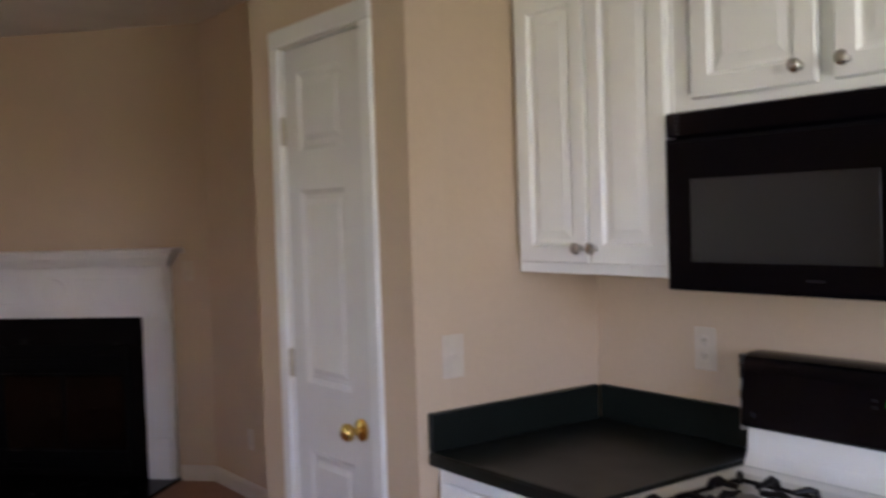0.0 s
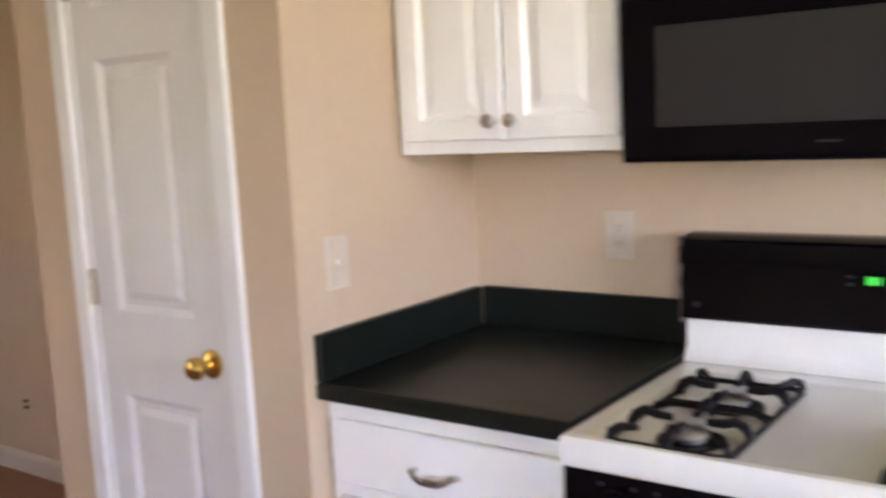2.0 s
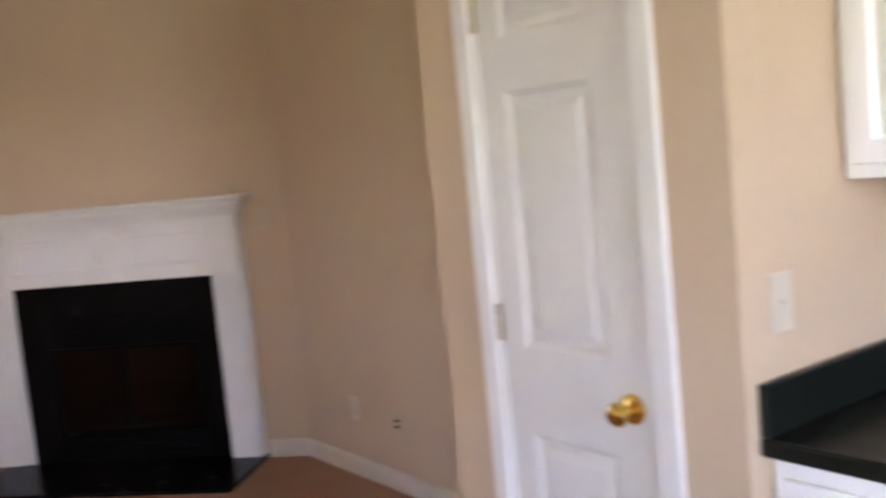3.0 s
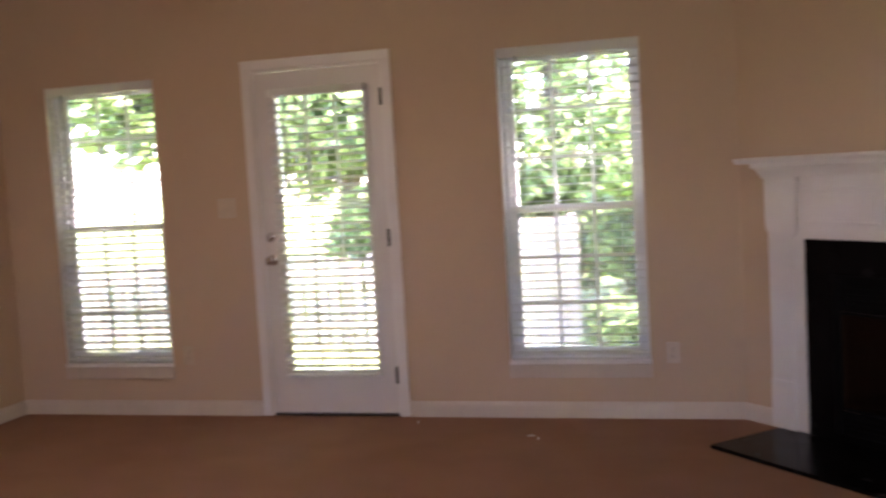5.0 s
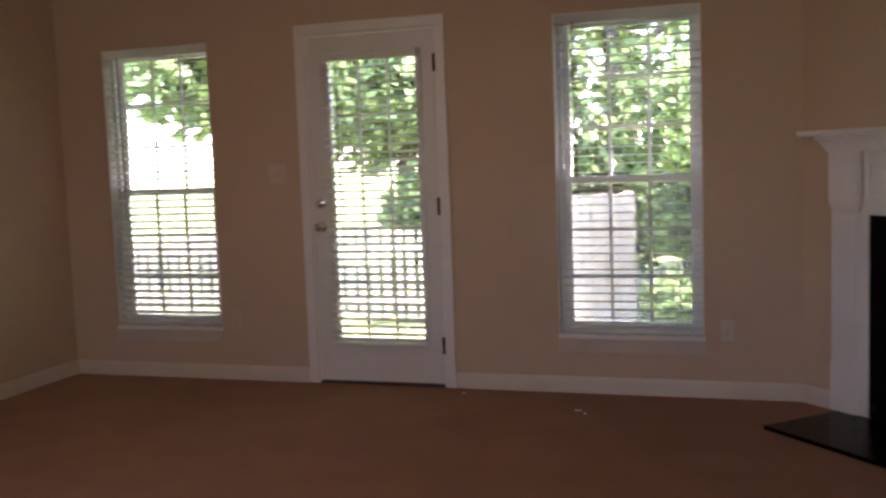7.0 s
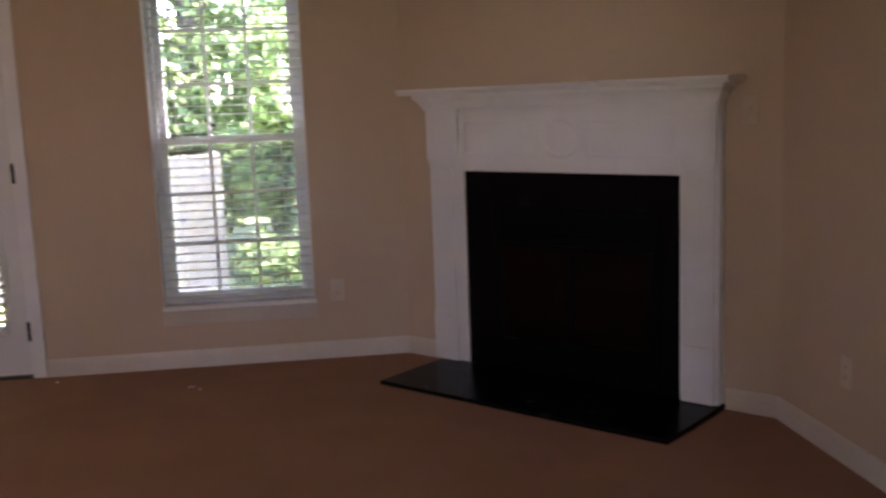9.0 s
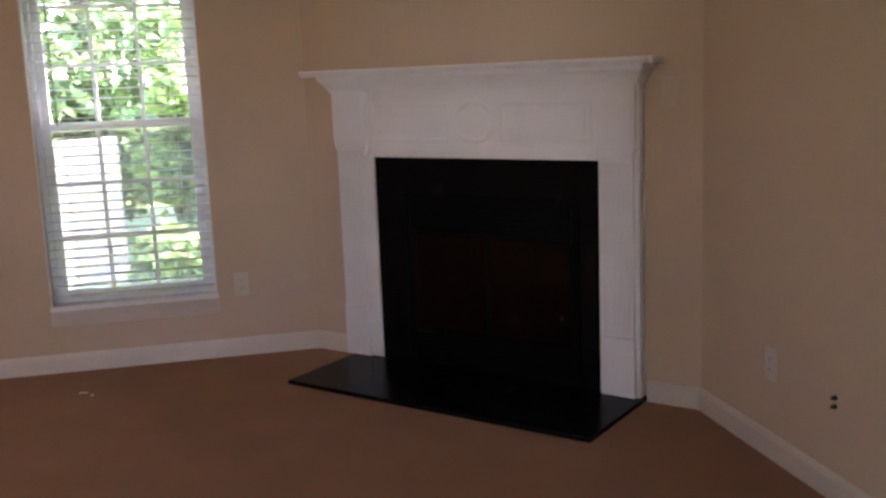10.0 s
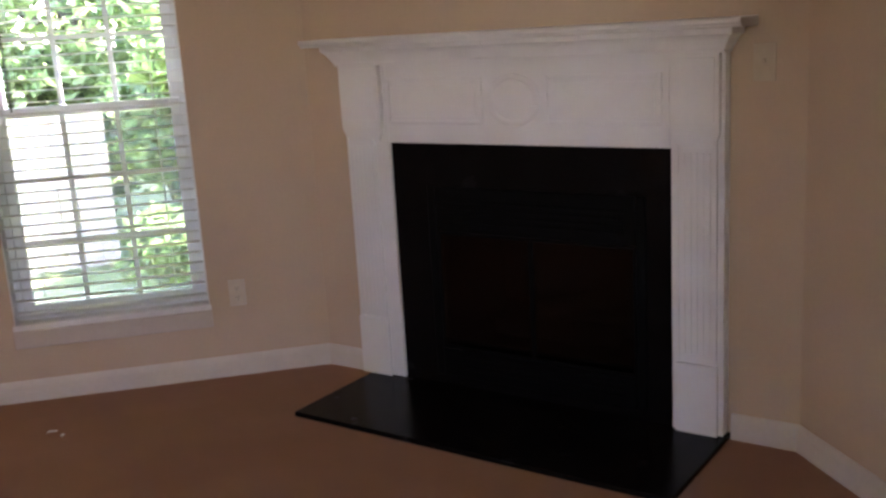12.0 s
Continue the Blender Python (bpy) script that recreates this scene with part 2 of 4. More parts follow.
def solid(name, bm, mat, label, category, kind="", m=None, smooth=False, group=""):
    me = finish(bm, smooth)
    me.name = name
    me.materials.append(mat)
    ob = new(name, me)
    if m is not None:
        ob.matrix_world = m
    return tagged(ob, label, category, group, kind)


def B(*a, **k):
    return box(bmesh.new(), *a, **k)


def frame_of(x, y, z, angle):
    """A frame on a wall: x runs to the right as seen from the room, y into the wall, z up."""
    return pose(x, y, z, 0, 0, angle)


def wall_with_openings(x0, x1, thick, z0, z1, holes):
    """A wall from x0 to x1, its face at y = 0, with holes (a, b, bottom, top) going through."""
    bm = bmesh.new()
    x = x0
    for a, b, lo, hi in sorted(holes):
        if a > x:
            box(bm, x, a, 0, thick, z0, z1)
        if lo > z0:
            box(bm, a, b, 0, thick, z0, lo)
        if hi < z1:
            box(bm, a, b, 0, thick, hi, z1)
        x = b
    if x1 > x:
        box(bm, x, x1, 0, thick, z0, z1)
    return bm


# ---- large structure ----
WIN_L, WIN_R = (-1.342, -0.586), (1.535, 2.312)
WZ0, WZ1 = 0.315, 2.070
DOOR_X = (0.062, 0.870)
solid("floor", B(XL - 0.2, XR + 0.2, 0.3, YW + 0.2, -0.12, 0.0), CARPET, "worn beige cut-pile carpet of the living room", "floor", "structure")
solid("floor_kitchen", B(XL - 0.2, XR + 0.2, YB - 0.2, 0.3, -0.12, -0.004), VINYL, "plain tan vinyl floor of the kitchen", "floor", "structure")
solid("ceiling", B(XL - 0.2, XR + 0.2, YB - 0.2, YW + 0.2, CEIL, CEIL + 0.15), CEILING, "flat white painted ceiling over both rooms", "ceiling", "structure")
solid("wall_north", wall_with_openings(XL - 0.2, C1.x + 0.15, 0.16, 0.0, CEIL, [(*WIN_L, WZ0, WZ1), (*DOOR_X, 0.0, 2.065), (*WIN_R, WZ0, WZ1)]), WALL, "tan painted wall with two windows and a patio door", "wall", "structure", frame_of(0, YW, 0, 0))
# its opening is assumed, out of view, and holds the added west lamp
solid("wall_west", wall_with_openings(YB - 0.2, YW, 0.15, 0.0, CEIL, [(-3.60, -2.50, 1.0, 2.2)]), WALL, "tan painted side wall of the living room", "wall", "structure", frame_of(XL, 0, 0, 90))
solid("wall_south", wall_with_openings(-XK - 0.3, -XL + 0.2, 0.15, 0.0, CEIL, [(-2.75, -1.85, 1.2, 2.1)]), WALL, "tan painted wall at the kitchen end", "wall", "structure", frame_of(0, YB, 0, 180))
solid("wall_east", wall_with_openings(-C2.y, -YP1 + 0.1, 0.15, 0.0, CEIL, []), WALL, "tan painted wall between fireplace and pantry", "wall", "structure", frame_of(XR, 0, 0, -90))
FBX0, FBX1, FBZ0, FBZ1 = 0.620, 1.475, 0.08, 0.79
solid("wall_fireplace", wall_with_openings(0.0, DLEN, 0.12, 0.0, CEIL, [(FBX0, FBX1, FBZ0, FBZ1)]), WALL, "tan painted wall set across the room corner", "wall", "structure", frame_of(C1.x, C1.y, 0, DIAG))
solid("wall_kitchen", wall_with_openings(-YK, -YB + 0.2, 0.15, 0.0, CEIL, []), WALL, "tan painted kitchen wall behind the stove", "wall", "structure", frame_of(XK, 0, 0, -90))
PD0, PD1, PDZ = 0.403, 0.890, 2.07
pantry_bm = wall_with_openings(-YP1, -YP0, 0.11, 0.0, CEIL, [(-PD1, -PD0, 0.0, PDZ)])
solid("wall_pantry", pantry_bm, WALL, "tan painted pantry wall with a narrow door", "wall", "structure", frame_of(XP, 0, 0, -90))
solid("wall_counter_side", B(XP + 0.11, XK + 0.15, YK, YK + 0.11, 0.0, CEIL), WALL, "tan painted short wall at the end of the counter", "wall", "structure")
solid("wall_pantry_return", B(XP + 0.11, XR + 0.15, YP1 - 0.11, YP1, 0.0, CEIL), WALL, "tan painted return wall of the pantry", "wall", "structure")
solid("wall_pantry_back", B(XR, XR + 0.15, YK + 0.11, YP1 - 0.11, 0.0, CEIL), WALL, "tan painted wall inside the pantry", "wall", "structure")


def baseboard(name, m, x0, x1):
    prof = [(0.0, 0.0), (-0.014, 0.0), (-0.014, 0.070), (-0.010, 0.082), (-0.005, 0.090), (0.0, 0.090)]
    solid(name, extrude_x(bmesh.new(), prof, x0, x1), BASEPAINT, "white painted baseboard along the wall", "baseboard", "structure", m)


baseboard("baseboard", frame_of(0, YW, 0, 0), XL, -0.002)
baseboard("baseboard", frame_of(0, YW, 0, 0), 0.934, C1.x - 0.004)
baseboard("baseboard", frame_of(XL, 0, 0, 90), YB, YW - 0.014)
baseboard("baseboard", frame_of(C1.x, C1.y, 0, DIAG), 0.0, 0.225)
baseboard("baseboard", frame_of(C1.x, C1.y, 0, DIAG), 1.776, DLEN - 0.004)
baseboard("baseboard", frame_of(XR, 0, 0, -90), -C2.y, -YP1)
baseboard("baseboard", frame_of(XP, 0, 0, -90), -YP1, -0.950)


# ---- windows, with their blinds ----
def sash(parent, x0, x1, y0, y1, z0, z1, rail, rows, cols):
    """A sash frame with its muntins and panes."""
    s = new("sash")
    s.parent = parent
    bm = bmesh.new()
    for a, b, c, d in ((x0, x0 + rail, z0, z1), (x1 - rail, x1, z0, z1)):
        box(bm, a, b, y0, y1, c, d, 0.003)
    for c, d in ((z0, z0 + rail), (z1 - rail, z1)):
        box(bm, x0 + rail, x1 - rail, y0, y1, c, d, 0.003)
    part("sash_frame", bm, VINYLFRAME, s)
    gx0, gx1, gz0, gz1 = x0 + rail, x1 - rail, z0 + rail, z1 - rail
    ym = (y0 + y1) / 2
    for i in range(1, cols):
        x = gx0 + (gx1 - gx0) * i / cols
        part("muntin", B(x - 0.009, x + 0.009, ym - 0.006, ym + 0.006, gz0, gz1), VINYLFRAME, s)
    for j in range(1, rows):
        z = gz0 + (gz1 - gz0) * j / rows
        part("muntin", B(gx0, gx1, ym - 0.0055, ym + 0.0055, z - 0.009, z + 0.009), VINYLFRAME, s)
    p = part("pane", B(gx0, gx1, ym + 0.008, ym + 0.011, gz0, gz1), GLASS, s)
    p.visible_shadow = False
    return s


def window(name, x0, x1):
    m = frame_of(0, YW, 0, 0)
    w = thing(name, m, "white vinyl double-hung window with grid muntins", "window", "living room windows", "structure")
    bm = bmesh.new()
    j = 0.030
    for a, b, c, d in ((x0, x0 + j, WZ0, WZ1), (x1 - j, x1, WZ0, WZ1), (x0 + j, x1 - j, WZ0, WZ0 + j), (x0 + j, x1 - j, WZ1 - j, WZ1)):
        box(bm, a, b, 0.075, 0.155, c, d, 0.002)
    part("window_frame", bm, VINYLFRAME, w)
    mid = 1.172
    sash(w, x0 + j, x1 - j, 0.085, 0.115, WZ0 + j, mid + 0.022, 0.038, 3, 3)
    sash(w, x0 + j, x1 - j, 0.118, 0.148, mid - 0.022, WZ1 - j, 0.038, 3, 3)
    sc = part("insect_screen", B(x0 + j + 0.012, x1 - j - 0.012, 0.1512, 0.1520, WZ0 + j + 0.012, mid - 0.012), SCREEN, w, "grey woven insect screen")
    bm = bmesh.new()
    for a, b, c, d in ((x0 + j, x0 + j + 0.012, WZ0 + j, mid), (x1 - j - 0.012, x1 - j, WZ0 + j, mid), (x0 + j + 0.012, x1 - j - 0.012, WZ0 + j, WZ0 + j + 0.012), (x0 + j + 0.012, x1 - j - 0.012, mid - 0.012, mid)):
        box(bm, a, b, 0.149, 0.1545, c, d, 0.001)
    part("screen_frame", bm, VINYLFRAME, sc)
    bm = bmesh.new()
    box(bm, x0 + 0.001, x1 - 0.001, -0.002, 0.075, WZ0 - 0.005, WZ0 + 0.012, 0.003)
    box(bm, x0 - 0.006, x1 + 0.006, -0.010, -0.002, WZ0 - 0.012, WZ0 + 0.012, 0.003, 2)
    part("window_sill", bm, TRIM, w, "white painted sill board")
    for a, b in ((x0 + 0.0005, x0 + 0.0045), (x1 - 0.0045, x1 - 0.0005)):
        part("jamb_liner", B(a, b, 0.0005, 0.0745, WZ0 + 0.0125, WZ1 - 0.005), TRIM, w)
    part("jamb_liner", B(x0 + 0.0005, x1 - 0.0005, 0.0005, 0.0745, WZ1 - 0.0045, WZ1 - 0.0005), TRIM, w)
    part("apron", B(x0 - 0.008, x1 + 0.008, -0.014, -0.0005, 0.228, WZ0 - 0.012, 0.004), APRON, w)
    return w


def slat_mesh(width, depth):
    """A slightly crowned slat, centred on its own axis."""
    n = 4
    top = [(-depth / 2 + depth * i / n, 0.0022 * (1 - (2 * i / n - 1) ** 2) + 0.0012) for i in range(n + 1)]
    bot = [(y, z - 0.0028) for y, z in reversed(top)]
    me = finish(extrude_x(bmesh.new(), top + bot, -width / 2, width / 2))
    me.name = "slat"
    me.materials.append(BLIND)
    return me


def blind(m, x0, x1, z0, z1, y, label, tilt, depth=0.048, pitch=0.0445, head=0.055, wand=True, jitter=0.4):
    rng = random.Random(round(x0 * 1000))
    b = thing("window_blind", m, label, "blind", "horizontal blinds")
    bm = bmesh.new()
    box(bm, x0, x1, y - 0.03, y + 0.026, z1 - head, z1, 0.004, 2)
    part("headrail", bm, BLIND, b, "white blind valance")
    part("bottom_rail", B(x0 + 0.003, x1 - 0.003, y - 0.024, y + 0.024, z0, z0 + 0.016, 0.005, 2), BLIND, b)
    me = slat_mesh(x1 - x0 - 0.008, depth)
    n = int((z1 - head - z0 - 0.03) / pitch)
    step = (z1 - head - z0 - 0.02) / (n + 1)
    for i in range(n):
        s = new("slat", me)
        s.parent = b
        s.matrix_basis = pose((x0 + x1) / 2, y, z0 + 0.02 + step * (i + 1), tilt + rng.uniform(-2, 2) * jitter, rng.uniform(-0.25, 0.25) * jitter, 0)
    for k in (0.16, 0.84):
        x = x0 + (x1 - x0) * k
        bm = bmesh.new()
        for yy in (y - depth / 2 - 0.001, y + depth / 2 + 0.001):
            tube(bm, [(x, yy, z0 + 0.01), (x, yy, z1 - head)], 0.0012, 5)
        part("ladder_cord", bm, CORD, b)
    if wand:
        bm = bmesh.new()
        xw = x0 + 0.105
        tube(bm, [(xw, y - 0.036, z1 - head + 0.01), (xw + 0.002, y - 0.038, z1 - head - 0.4), (xw + 0.004, y - 0.037, z1 - head - 0.83)], 0.004, 6)
        part("tilt_wand", bm, WAND, b)
    return b


window("window_1", *WIN_L)
window("window_2", *WIN_R)
NORTH = frame_of(0, YW, 0, 0)
blind(NORTH, WIN_L[0] + 0.006, WIN_L[1] - 0.006, WZ0 + 0.030, WZ1 - 0.002, 0.038, "white two-inch slatted blind lowered in the window", 11)
blind(NORTH, WIN_R[0] + 0.006, WIN_R[1] - 0.006, WZ0 + 0.036, WZ1 - 0.002, 0.038, "white two-inch slatted blind lowered, slats open", -3)


# ---- patio door ----
def casing(parent, x0, x1, z1, w, y0=-0.016):
    """Door trim round an opening that reaches from x0 to x1 and up to z1."""
    prof = lambda a, b: B(a, b, y0, -0.0005, 0.0, z1, 0.004)
    part("casing", prof(x0 - w, x0), TRIM, parent)
    part("casing", prof(x1, x1 + w), TRIM, parent)
    part("casing", B(x0 - w, x1 + w, y0 - 0.001, -0.0005, z1 + 0.0005, z1 + w, 0.004), TRIM, parent)


def hinge(parent, x, z, mat, y=-0.006, h=0.09):
    bm = bmesh.new()
    for i in range(3):
        lathe(bm, (x, y, z - h / 2 + i * h / 3 + 0.001), (0, 0, 1), [(0, 0.0065), (h / 3 - 0.002, 0.0065)], 10)
    box(bm, x - 0.016, x + 0.016, y + 0.004, y + 0.007, z - h / 2, z + h / 2)
    return part("hinge", bm, mat, parent, smooth=True)


def knob_set(name, parent, x, y, z, mat, label, r=0.027):
    bm = bmesh.new()
    lathe(bm, (x, y, z), (0, -1, 0), [(0, 0.033), (0.006, 0.032), (0.010, 0.024), (0.012, 0.011), (0.032, 0.011), (0.036, 0.018), (0.044, r), (0.056, r), (0.064, r * 0.75), (0.067, r * 0.3), (0.067, 0.0)], 20)
    return part(name, bm, mat, parent, label, smooth=True)


pd = thing("door_1", NORTH, "closed white patio door with a full glass light", "door", kind="structure")
casing(pd, DOOR_X[0], DOOR_X[1], 2.065, 0.058)
bm = bmesh.new()
JX0, JX1 = DOOR_X
box(bm, JX0, JX0 + 0.012, 0.0, 0.15, 0.0, 2.065)
box(bm, JX1 - 0.012, JX1, 0.0, 0.15, 0.0, 2.065)
box(bm, JX0 + 0.012, JX1 - 0.012, 0.0, 0.15, 2.053, 2.065)
part("jamb", bm, TRIM, pd)
part("threshold", B(JX0 + 0.012, JX1 - 0.012, -0.01, 0.15, 0.0, 0.014, 0.003), DARKMETAL, pd, "dark metal threshold")
SX0, SX1, SZ0, SZ1 = JX0 + 0.016, JX1 - 0.016, 0.018, 2.048
GX0, GX1, GZ0, GZ1 = 0.205, 0.745, 0.275, 1.915
bm = bmesh.new()
for a, b, c, d in ((SX0, GX0, SZ0, SZ1), (GX1, SX1, SZ0, SZ1), (GX0, GX1, SZ0, GZ0), (GX0, GX1, GZ1, SZ1)):
    box(bm, a, b, 0.008, 0.052, c, d)
slab = part("door_slab", bm, DOORPAINT, pd)
bm = bmesh.new()
fw = 0.036
for a, b, c, d in ((GX0 - fw, GX0, GZ0 - fw, GZ1 + fw), (GX1, GX1 + fw, GZ0 - fw, GZ1 + fw), (GX0, GX1, GZ0 - fw, GZ0), (GX0, GX1, GZ1, GZ1 + fw)):
    box(bm, a, b, -0.004, 0.0075, c, d, 0.004, 2)
part("light_frame", bm, DOORPAINT, pd, "raised white frame round the glass")
p = part("pane", B(GX0, GX1, 0.034, 0.038, GZ0, GZ1), GLASS, pd)
p.visible_shadow = False
for i in (1, 2):
    x = GX0 + (GX1 - GX0) * i / 3
    part("muntin", B(x - 0.008, x + 0.008, 0.026, 0.033, GZ0, GZ1), VINYLFRAME, pd)
for i in range(1, 5):
    z = GZ0 + (GZ1 - GZ0) * i / 5
    part("muntin", B(GX0, GX1, 0.0265, 0.0325, z - 0.008, z + 0.008), VINYLFRAME, pd)
for z in (1.86, 1.05, 0.245):
    hinge(pd, SX1 + 0.012, z, DARKMETAL, -0.010, 0.10)
knob_set("door_handle", pd, 0.122, 0.008, 0.942, STEEL, "brushed nickel door knob")
bm = bmesh.new()
lathe(bm, (0.124, 0.008, 1.080), (0, -1, 0), [(0, 0.030), (0.010, 0.029), (0.014, 0.022), (0.016, 0.0)], 18)
box(bm, 0.118, 0.130, -0.026, -0.006, 1.066, 1.094, 0.003)
part("deadbolt", bm, STEEL, pd, "nickel thumb-turn deadbolt", smooth=True)
blind(NORTH, 0.178, 0.770, 0.245, 1.945, -0.030, "white slatted blind hanging on the patio door", 14, depth=0.046, wand=True, head=0.045)


# ---- plates on the walls ----
def wall_plate(m, mat, label, kind="outlet", w=0.070, h=0.115, name="wall_outlet", category="outlet"):
    t = thing(name, m, label, category)
    part("plate", B(-w / 2, w / 2, -0.006, -0.0003, -h / 2, h / 2, 0.003, 2), mat, t)
    if kind == "outlet":
        for dz in (-0.02, 0.02):
            bm = bmesh.new()
            lathe(bm, (0, -0.006, dz), (0, -1, 0), [(0, 0.0165), (0.002, 0.016), (0.002, 0)], 14)
            r = part("receptacle", bm, mat, t)
            bm = bmesh.new()
            for dx in (-0.006, 0.006):
                box(bm, dx - 0.0012, dx + 0.0012, -0.0088, -0.0078, dz - 0.002, dz + 0.008)
            lathe(bm, (0, -0.0078, dz - 0.008), (0, -1, 0), [(0, 0.0025), (0.001, 0.0025)], 8)
            part("slots", bm, SLOTGREY, r)
    elif kind == "switch":
        n = max(1, round(w / 0.06))
        for i in range(n):
            x = (i - (n - 1) / 2) * 0.046
            bm = bmesh.new()
            box(bm, x - 0.005, x + 0.005, -0.016, -0.006, -0.004, 0.012, 0.002)
            part("toggle", bm, mat, t)
    elif kind == "jack":
        bm = bmesh.new()
        lathe(bm, (0, -0.006, 0), (0, -1, 0), [(0, 0.006), (0.008, 0.005), (0.008, 0)], 10)
        part("jack", bm, mat, t)
    return t


EAST = lambda y, z: frame_of(XR, y, z, -90)
wall_plate(frame_of(2.431, YW, 0.364, 0), PLATE, "ivory outlet plate low on the tan wall")
wall_plate(frame_of(-0.48, YW, 0.372, 0), TANPLATE, "tan painted outlet plate low on the wall")
wall_plate(frame_of(-0.150, YW, 1.267, 0), PLATE, "ivory double switch plate beside the patio door", "switch", 0.118, 0.117, "light_switch", "switch")
wall_plate(EAST(3.04, 0.332), PLATE, "ivory outlet plate near the fireplace corner")
DI = lambda s, z: Matrix.Translation(C1) @ frame_of(0, 0, 0, DIAG) @ Matrix.Translation((s, 0, z))
wall_plate(DI(1.868, 1.25), TANPLATE, "tan switch plate beside the mantel", "switch", 0.070, 0.115, "light_switch", "switch")
wall_plate(frame_of(XK, -0.210, 1.156, -90), PLATE, "white outlet plate above the backsplash")
wall_plate(frame_of(3.466, YK, 1.157, 0), PLATE, "white plate with a phone jack above the counter", "jack", 0.070, 0.115, "phone_jack", "wall plate")
cp = thing("cable_stub", EAST(2.68, 0.315), "two dark cable ends poking out of the wall", "cable")
for dz in (-0.014, 0.014):
    bm = bmesh.new()
    lathe(bm, (0, 0.0, dz), (0, -1, 0), [(0, 0.0085), (0.004, 0.008), (0.016, 0.005), (0.016, 0)], 10)
    part("cable_end", bm, SLOT, cp, smooth=True)


# ---- fireplace ----
FP = DI(0, 0)
fire = thing("fireplace", FP, "black slate fireplace with a glazed metal firebox", "fireplace")
SU0, SU1, SUZ = 0.435, 1.594, 0.995
for a, b, c, d in ((SU0, FBX0, 0.0205, SUZ), (FBX1, SU1, 0.0205, SUZ), (FBX0 + 0.0005, FBX1 - 0.0005, FBZ1, SUZ), (FBX0 + 0.0005, FBX1 - 0.0005, 0.0205, FBZ0)):
    part("surround_slab", B(a, b, -0.036, -0.001, c, d), SLATE, fire, "black slate slab")
bm = bmesh.new()
box(bm, FBX0 - 0.14, FBX0 - 0.004, 0.13, 0.50, 0.0, 0.9)
box(bm, FBX1 + 0.004, FBX1 + 0.14, 0.13, 0.50, 0.0, 0.9)
box(bm, FBX0 - 0.14, FBX1 + 0.14, 0.50, 0.53, 0.0, 0.9)
box(bm, FBX0 - 0.004, FBX1 + 0.004, 0.13, 0.50, 0.80, 0.9)
box(bm, FBX0 - 0.004, FBX1 + 0.004, 0.13, 0.50, 0.0, 0.08)
part("firebox_shell", bm, FIREMETAL, fire)
for a, b, c, d in ((FBX0 + 0.004, FBX0 + 0.02, 0.02, 0.46), (FBX1 - 0.02, FBX1 - 0.004, 0.02, 0.46), (FBX0 + 0.02, FBX1 - 0.02, 0.44, 0.46)):
    part("refractory_panel", B(a, b, c, d, 0.2, 0.72, 0.002), REFRACTORY, fire)
part("firebox_floor", B(FBX0 + 0.02, FBX1 - 0.02, 0.0, 0.44, 0.19, 0.205), REFRACTORY, fire)
for a, b, c, d in ((FBX0 - 0.018, FBX0 + 0.018, FBZ0 - 0.02, FBZ1 + 0.03), (FBX1 - 0.018, FBX1 + 0.018, FBZ0 - 0.02, FBZ1 + 0.03), (FBX0 + 0.018, FBX1 - 0.018, 0.648, FBZ1 + 0.03), (FBX0 + 0.018, FBX1 - 0.018, FBZ0 - 0.02, 0.175)):
    part("face_bar", B(a, b, -0.046, -0.037, c, d, 0.003), FIREMETAL, fire, "matt black metal face")
for z in (0.685, 0.710, 0.735, 0.760):
    part("louvre", B(FBX0 + 0.06, FBX1 - 0.06, -0.050, -0.0455, z, z + 0.012, 0.002), FIREMETAL, fire)
for z in (0.095, 0.12, 0.145):
    part("louvre", B(FBX0 + 0.06, FBX1 - 0.06, -0.050, -0.0455, z, z + 0.012, 0.002), FIREMETAL, fire)
xm = (FBX0 + FBX1) / 2
for a, b in ((FBX0 + 0.020, xm - 0.0003), (xm + 0.0003, FBX1 - 0.020)):
    bm = bmesh.new()
    for q in ((a, a + 0.010, 0.177, 0.646), (b - 0.010, b, 0.177, 0.646), (a + 0.010, b - 0.010, 0.177, 0.190), (a + 0.010, b - 0.010, 0.634, 0.646)):
        box(bm, q[0], q[1], -0.045, -0.036, q[2], q[3], 0.002)
    dr = part("glass_door", bm, FIREMETAL, fire, "black framed fire glass door")
    g = part("pane", B(a + 0.010, b - 0.010, -0.042, -0.039, 0.190, 0.634), FIREGLASS, dr)
    g.visible_shadow = False


def log(name, a, b, r, seed):
    rng = random.Random(seed)
    a, b = Vector(a), Vector(b)
    pts = [a.lerp(b, i / 6) + Vector((0, rng.uniform(-0.008, 0.008), rng.uniform(-0.008, 0.008))) for i in range(7)]
    bm = tube(bmesh.new(), pts, r, 10, [r * rng.uniform(0.85, 1.1) for _ in pts])
    return solid(name, bm, LOG, "charred ceramic log lying in the firebox", "log", m=FP, smooth=True, group="fire logs")


log("fire_log", (0.80, 0.12, 0.246), (1.30, 0.14, 0.250), 0.042, 1)
log("fire_log", (0.76, 0.27, 0.252), (1.33, 0.25, 0.256), 0.048, 2)
log("fire_log", (0.91, 0.10, 0.320), (1.18, 0.30, 0.338), 0.036, 3)

solid("hearth_slab", B(0.274, 1.773, -0.537, -0.0005, 0.0005, 0.02, 0.003), SLATE, "polished black slate hearth slab on the carpet", "hearth", m=FP)

